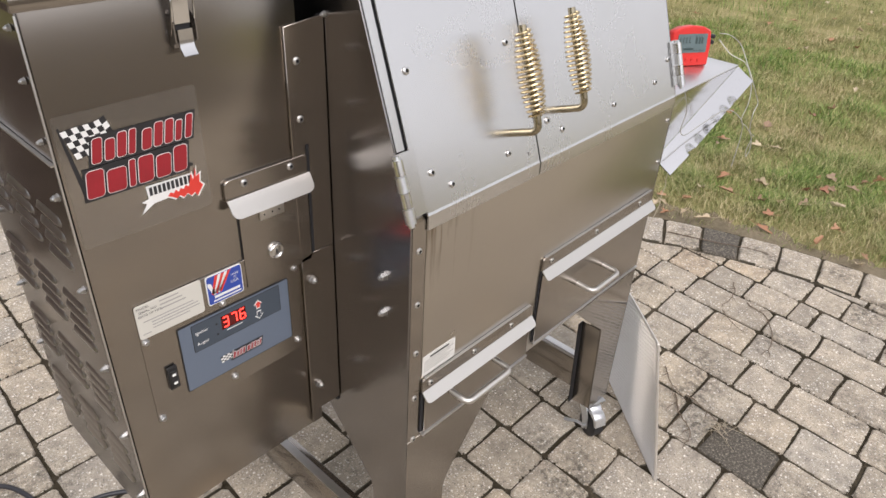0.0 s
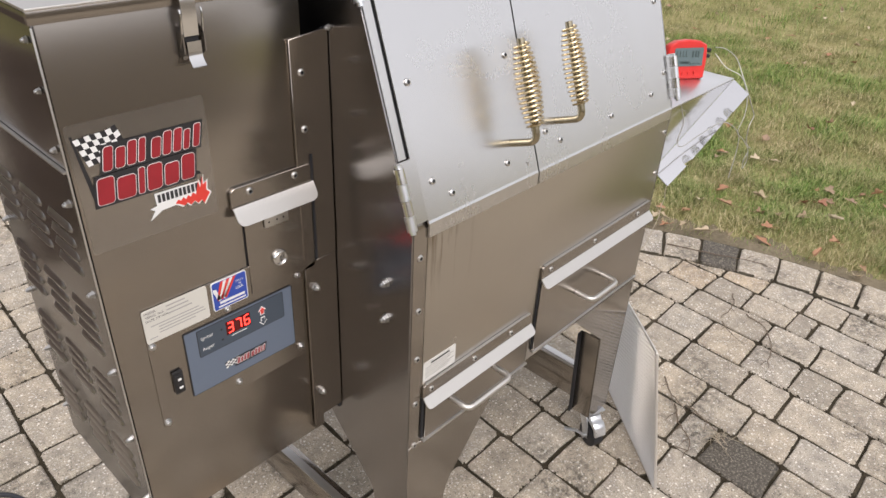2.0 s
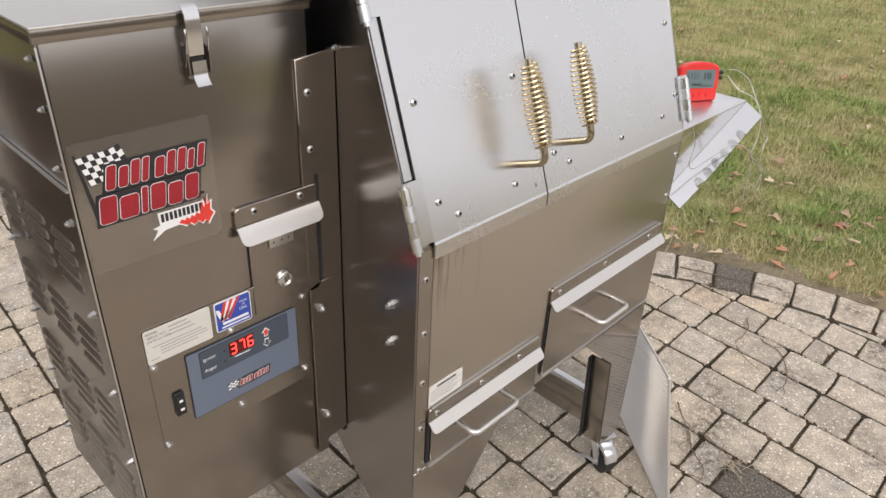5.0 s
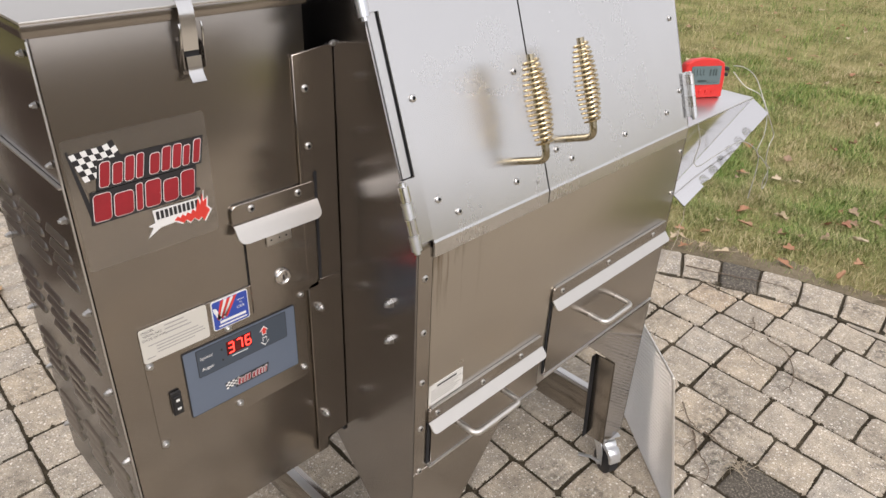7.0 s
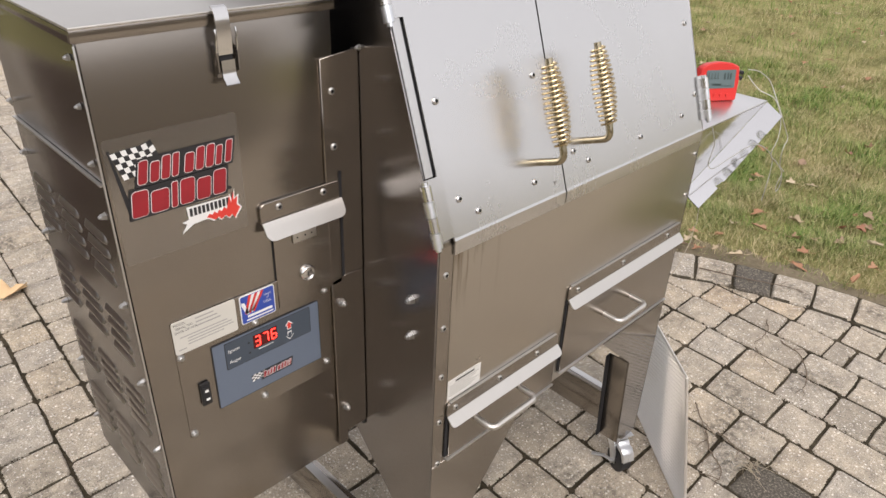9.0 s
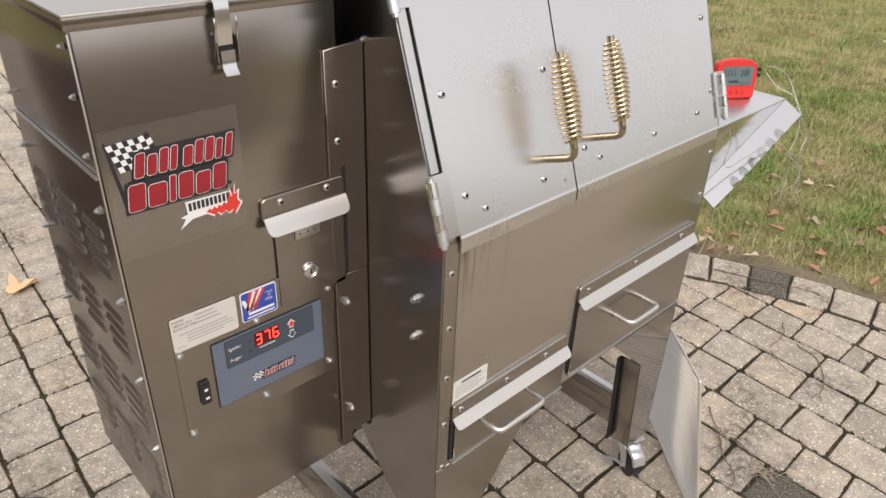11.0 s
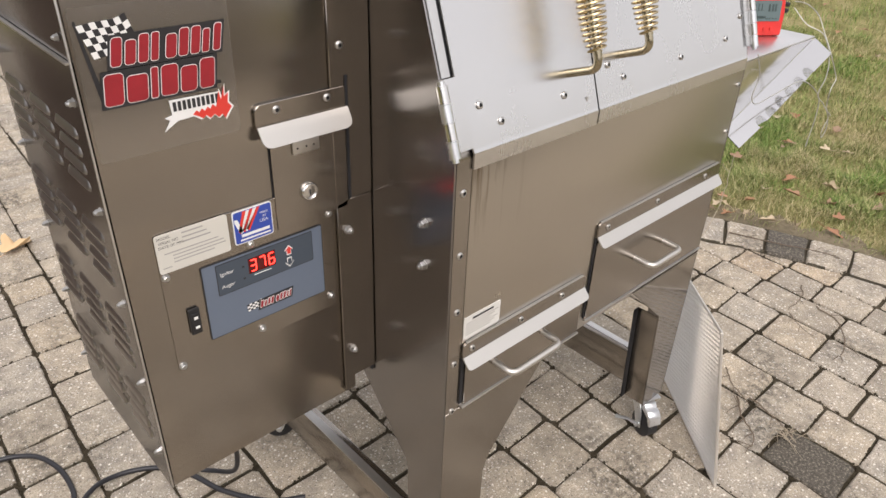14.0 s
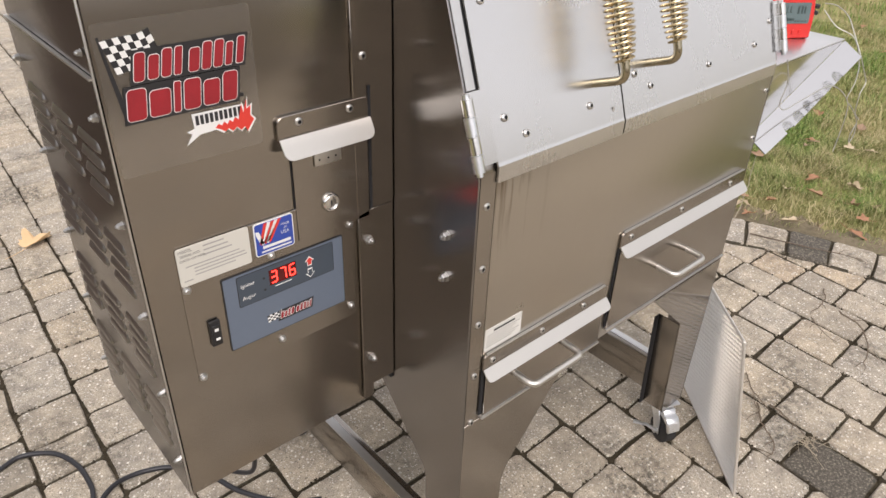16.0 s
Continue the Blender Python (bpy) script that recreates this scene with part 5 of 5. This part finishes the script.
# ---- fallen leaves ----
def leaf_mesh(name, lobes, size, mat):
    """A lobed, curled leaf with a raised midrib, a stalk and a real thickness."""
    bm, top, low = bmesh.new(), [], []
    n = lobes * 6
    curl, twist = random.uniform(0.35, 1.0), random.uniform(-0.3, 0.3)
    rim = []
    for k in range(n):
        a = 2 * math.pi * k / n
        rr = size * (0.58 + 0.42 * abs(math.cos(a * lobes / 2)) ** 1.3) * random.uniform(0.72, 1.12) * (0.75 + 0.25 * math.cos(a))
        rim.append((rr * math.cos(a), rr * math.sin(a) * 0.8, rr))
    for dz, ring in ((0.0, top), (-0.0008, low)):
        ring.append(bm.verts.new((0, 0, 0.006 + dz)))
        for f in (0.5, 1.0):
            for x, y, rr in rim:
                ring.append(bm.verts.new((x * f, y * f, 0.006 + curl * (abs(y) * f) ** 1.3 * size ** -0.3 + twist * x * f + dz)))
    for ring, flip in ((top, False), (low, True)):
        for k in range(n):
            j = (k + 1) % n
            for q in ((ring[0], ring[1 + k], ring[1 + j]), (ring[1 + k], ring[1 + n + k], ring[1 + n + j], ring[1 + j])):
                bm.faces.new(q[::-1] if flip else q)
    for k in range(n):
        j = (k + 1) % n
        bm.faces.new((top[1 + n + k], low[1 + n + k], low[1 + n + j], top[1 + n + j]))
    stalk = sweep([(-size * 0.3, 0, 0.005), (-size * 0.8, 0.003, 0.004), (-size * 1.2, 0.006, 0.006)], 0.0009, 5)
    return finish(name, join(bm, stalk), mat, None, 80)


random.seed(23)
KINDS = [leaf_mesh("fallen_leaf", random.choice((3, 5, 5)), random.uniform(0.030, 0.046), LEAF_BROWN) for _ in range(6)]
spots = [(1.80, 0.505), (1.83, 0.47), (1.76, 0.53), (2.10, 0.12), (2.38, -0.03), (2.25, 0.14), (2.46, 0.04), (2.60, 0.10), (2.72, 0.42), (2.78, 0.36), (2.30, 0.05), (2.42, 0.10), (2.52, 0.02), (2.35, 0.25), (2.95, 0.75), (3.05, 0.70), (2.20, 0.20), (1.98, 0.42)]
while len(spots) < 260:
    r, a = R_OUT + 0.05 + 7.5 * random.random() ** 1.4, radians(random.uniform(-6, 42))
    spots.append((CX + r * math.cos(a), CY + r * math.sin(a)))
for x, y in spots:
    ob = new("fallen_leaf", random.choice(KINDS))
    ob.matrix_world = Matrix.Translation((x, y, -0.016 + random.uniform(0, 0.018))) @ Euler((random.uniform(-0.3, 0.3), random.uniform(-0.3, 0.3), random.uniform(0, 6.28))).to_matrix().to_4x4() @ Matrix.Diagonal((random.uniform(0.55, 1.2), random.uniform(0.45, 1.0), random.uniform(0.8, 1.3), 1))
    tagged(ob, "curled dry brown leaf lying on the lawn", "leaf", "leaves on the lawn")
lm = leaf_mesh("oak_leaf", 5, 0.085, LEAF_TAN)
ob = new("fallen_leaf", lm)
ob.matrix_world = Matrix.Translation((-0.211, 1.726, 0.001)) @ Euler((0.0, 0.05, 0.6)).to_matrix().to_4x4()
tagged(ob, "curled yellow-tan leaf lying on the pavers", "leaf")


# ---- dry twigs on the pavers ----
def twig(points, r, mat, label):
    """A tapering, slightly crooked stem with a few side shoots."""
    line = smooth_line(points, 6)
    line = [p + Vector((random.uniform(-1, 1), random.uniform(-1, 1), random.uniform(0, 0.6))) * 0.0028 for p in line]
    bm = sweep(line, [r * (1 - 0.6 * i / (len(line) - 1)) for i in range(len(line))], 6)
    for k in range(3, len(line) - 2, 4):
        d = (line[k + 1] - line[k]).normalized()
        side = Vector((-d.y, d.x, 0.1)) * random.choice((-1, 1))
        ln = random.uniform(0.025, 0.06)
        tip = line[k] + (d * 0.7 + side * 0.7) * ln
        tip.z = max(tip.z, 0.004)
        mid = (line[k] + tip) / 2 + side * ln * 0.12
        bm = join(bm, sweep(smooth_line([line[k], mid, tip], 3), [r * 0.55 * (1 - 0.1 * i) for i in range(7)], 5))
    return solid("twig", bm, mat, label, "twig", group="twigs on the pavers")


random.seed(31)
twig([(1.66, 0.33, 0.006), (1.70, 0.20, 0.010), (1.76, 0.06, 0.012), (1.78, 0.01, 0.010)], 0.0024, TWIG, "thin dry twig lying across the edging stones")
twig([(1.42, 0.36, 0.004), (1.55, 0.36, 0.04), (1.75, 0.42, 0.10), (1.95, 0.50, 0.16)], 0.0020, STALK, "pale dry stalk leaning over the edging")
twig([(1.44, -0.06, 0.006), (1.40, -0.14, 0.010), (1.30, -0.19, 0.006), (1.23, -0.19, 0.005)], 0.0024, TWIG, "bent dry twig lying on the pavers")
twig([(1.52, 0.02, 0.006), (1.45, -0.01, 0.010), (1.36, -0.01, 0.006)], 0.0022, TWIG, "short dry twig lying on the pavers")
twig([(0.98, -0.02, 0.006), (0.93, -0.06, 0.010), (0.90, -0.12, 0.006)], 0.0020, TWIG, "short dry twig lying on the pavers")
twig([(1.35, -0.02, 0.006), (1.31, -0.06, 0.008), (1.29, -0.11, 0.005)], 0.0018, TWIG, "short dry twig lying on the pavers")
twig([(0.90, -0.09, 0.006), (0.84, -0.13, 0.012), (0.80, -0.18, 0.008), (0.74, -0.19, 0.005)], 0.0024, TWIG, "bent dry twig lying on the pavers")
twig([(0.92, -0.11, 0.006), (0.90, -0.17, 0.010), (0.87, -0.24, 0.007)], 0.0020, TWIG, "short dry twig lying on the pavers")
random.seed(4)
tuft = bmesh.new()
for k in range(22):
    a, ln = random.uniform(0, 6.28), random.uniform(0.03, 0.09)
    p0 = Vector((0.868 + random.uniform(-0.02, 0.02), -0.238 + random.uniform(-0.02, 0.02), 0.003))
    p1 = p0 + Vector((math.cos(a) * ln * 0.5, math.sin(a) * ln * 0.5, random.uniform(0.008, 0.022)))
    p2 = p0 + Vector((math.cos(a + 0.5) * ln, math.sin(a + 0.5) * ln, 0.004))
    tuft = join(tuft, sweep(smooth_line([p0, p1, p2], 4), [0.0009 - 0.00007 * i for i in range(9)], 5))
solid("dead_weed", tuft, STALK, "dry dead weed tuft growing from a paver joint", "weed")

# ---- unseen walls, added to shape what the steel reflects ----
unseen_walls = thing("unseen_wall", (-3.2, 1.9, 0.003), "unseen dark wall added for the hopper side to reflect", "wall", kind="structure")
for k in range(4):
    part("sleeper", box(-6.0, -0.665, 1.765 + 0.004 * (k % 2), 1.96, 0.003 + 0.19 * k, 0.191 + 0.19 * k, 0.004), UNSEEN_DARK, unseen_walls)
part("wall", box(-5.0, 4.6, -6.25, -6.0, -0.03, 1.75), UNSEEN_TAN, unseen_walls, "unseen tan wall added for the hopper front to reflect")

# ---- far trees on one side, unseen, added for the steel to reflect ----
wv, wf = [], []
for k in range(260):
    a, r = rng.uniform(radians(35), radians(255)), rng.uniform(30, 52)
    x, y, h = r * math.cos(a), r * math.sin(a), rng.uniform(3.5, 6.5)
    for q in range(26):
        s, cz = rng.uniform(0.35, 1.1), rng.uniform(0.0, 1.0) ** 0.8 * h
        ox, oy = rng.normal(0, 1.8), rng.normal(0, 1.8)
        o = len(wv)
        for _ in range(4):
            wv.append((x + ox + rng.normal(0, s), y + oy + rng.normal(0, s), max(cz + rng.normal(0, s), -0.02)))
        wf += [(o, o + 1, o + 2), (o, o + 2, o + 3), (o, o + 1, o + 3), (o + 1, o + 2, o + 3)]
    o = len(wv)
    for i in range(5):
        t = 2 * math.pi * i / 5
        wv += [(x + 0.16 * math.cos(t), y + 0.16 * math.sin(t), -0.03), (x + 0.05 * math.cos(t), y + 0.05 * math.sin(t), h)]
    wf += [(o + 2 * i, o + 2 * ((i + 1) % 5), o + 2 * ((i + 1) % 5) + 1, o + 2 * i + 1) for i in range(5)]
me = bpy.data.meshes.new("woods")
me.from_pydata(wv, [], wf)
me.materials.append(WOODS)
tagged(new("woods", me), "unseen bare trees added for the steel to reflect", "woods", kind="stuff")
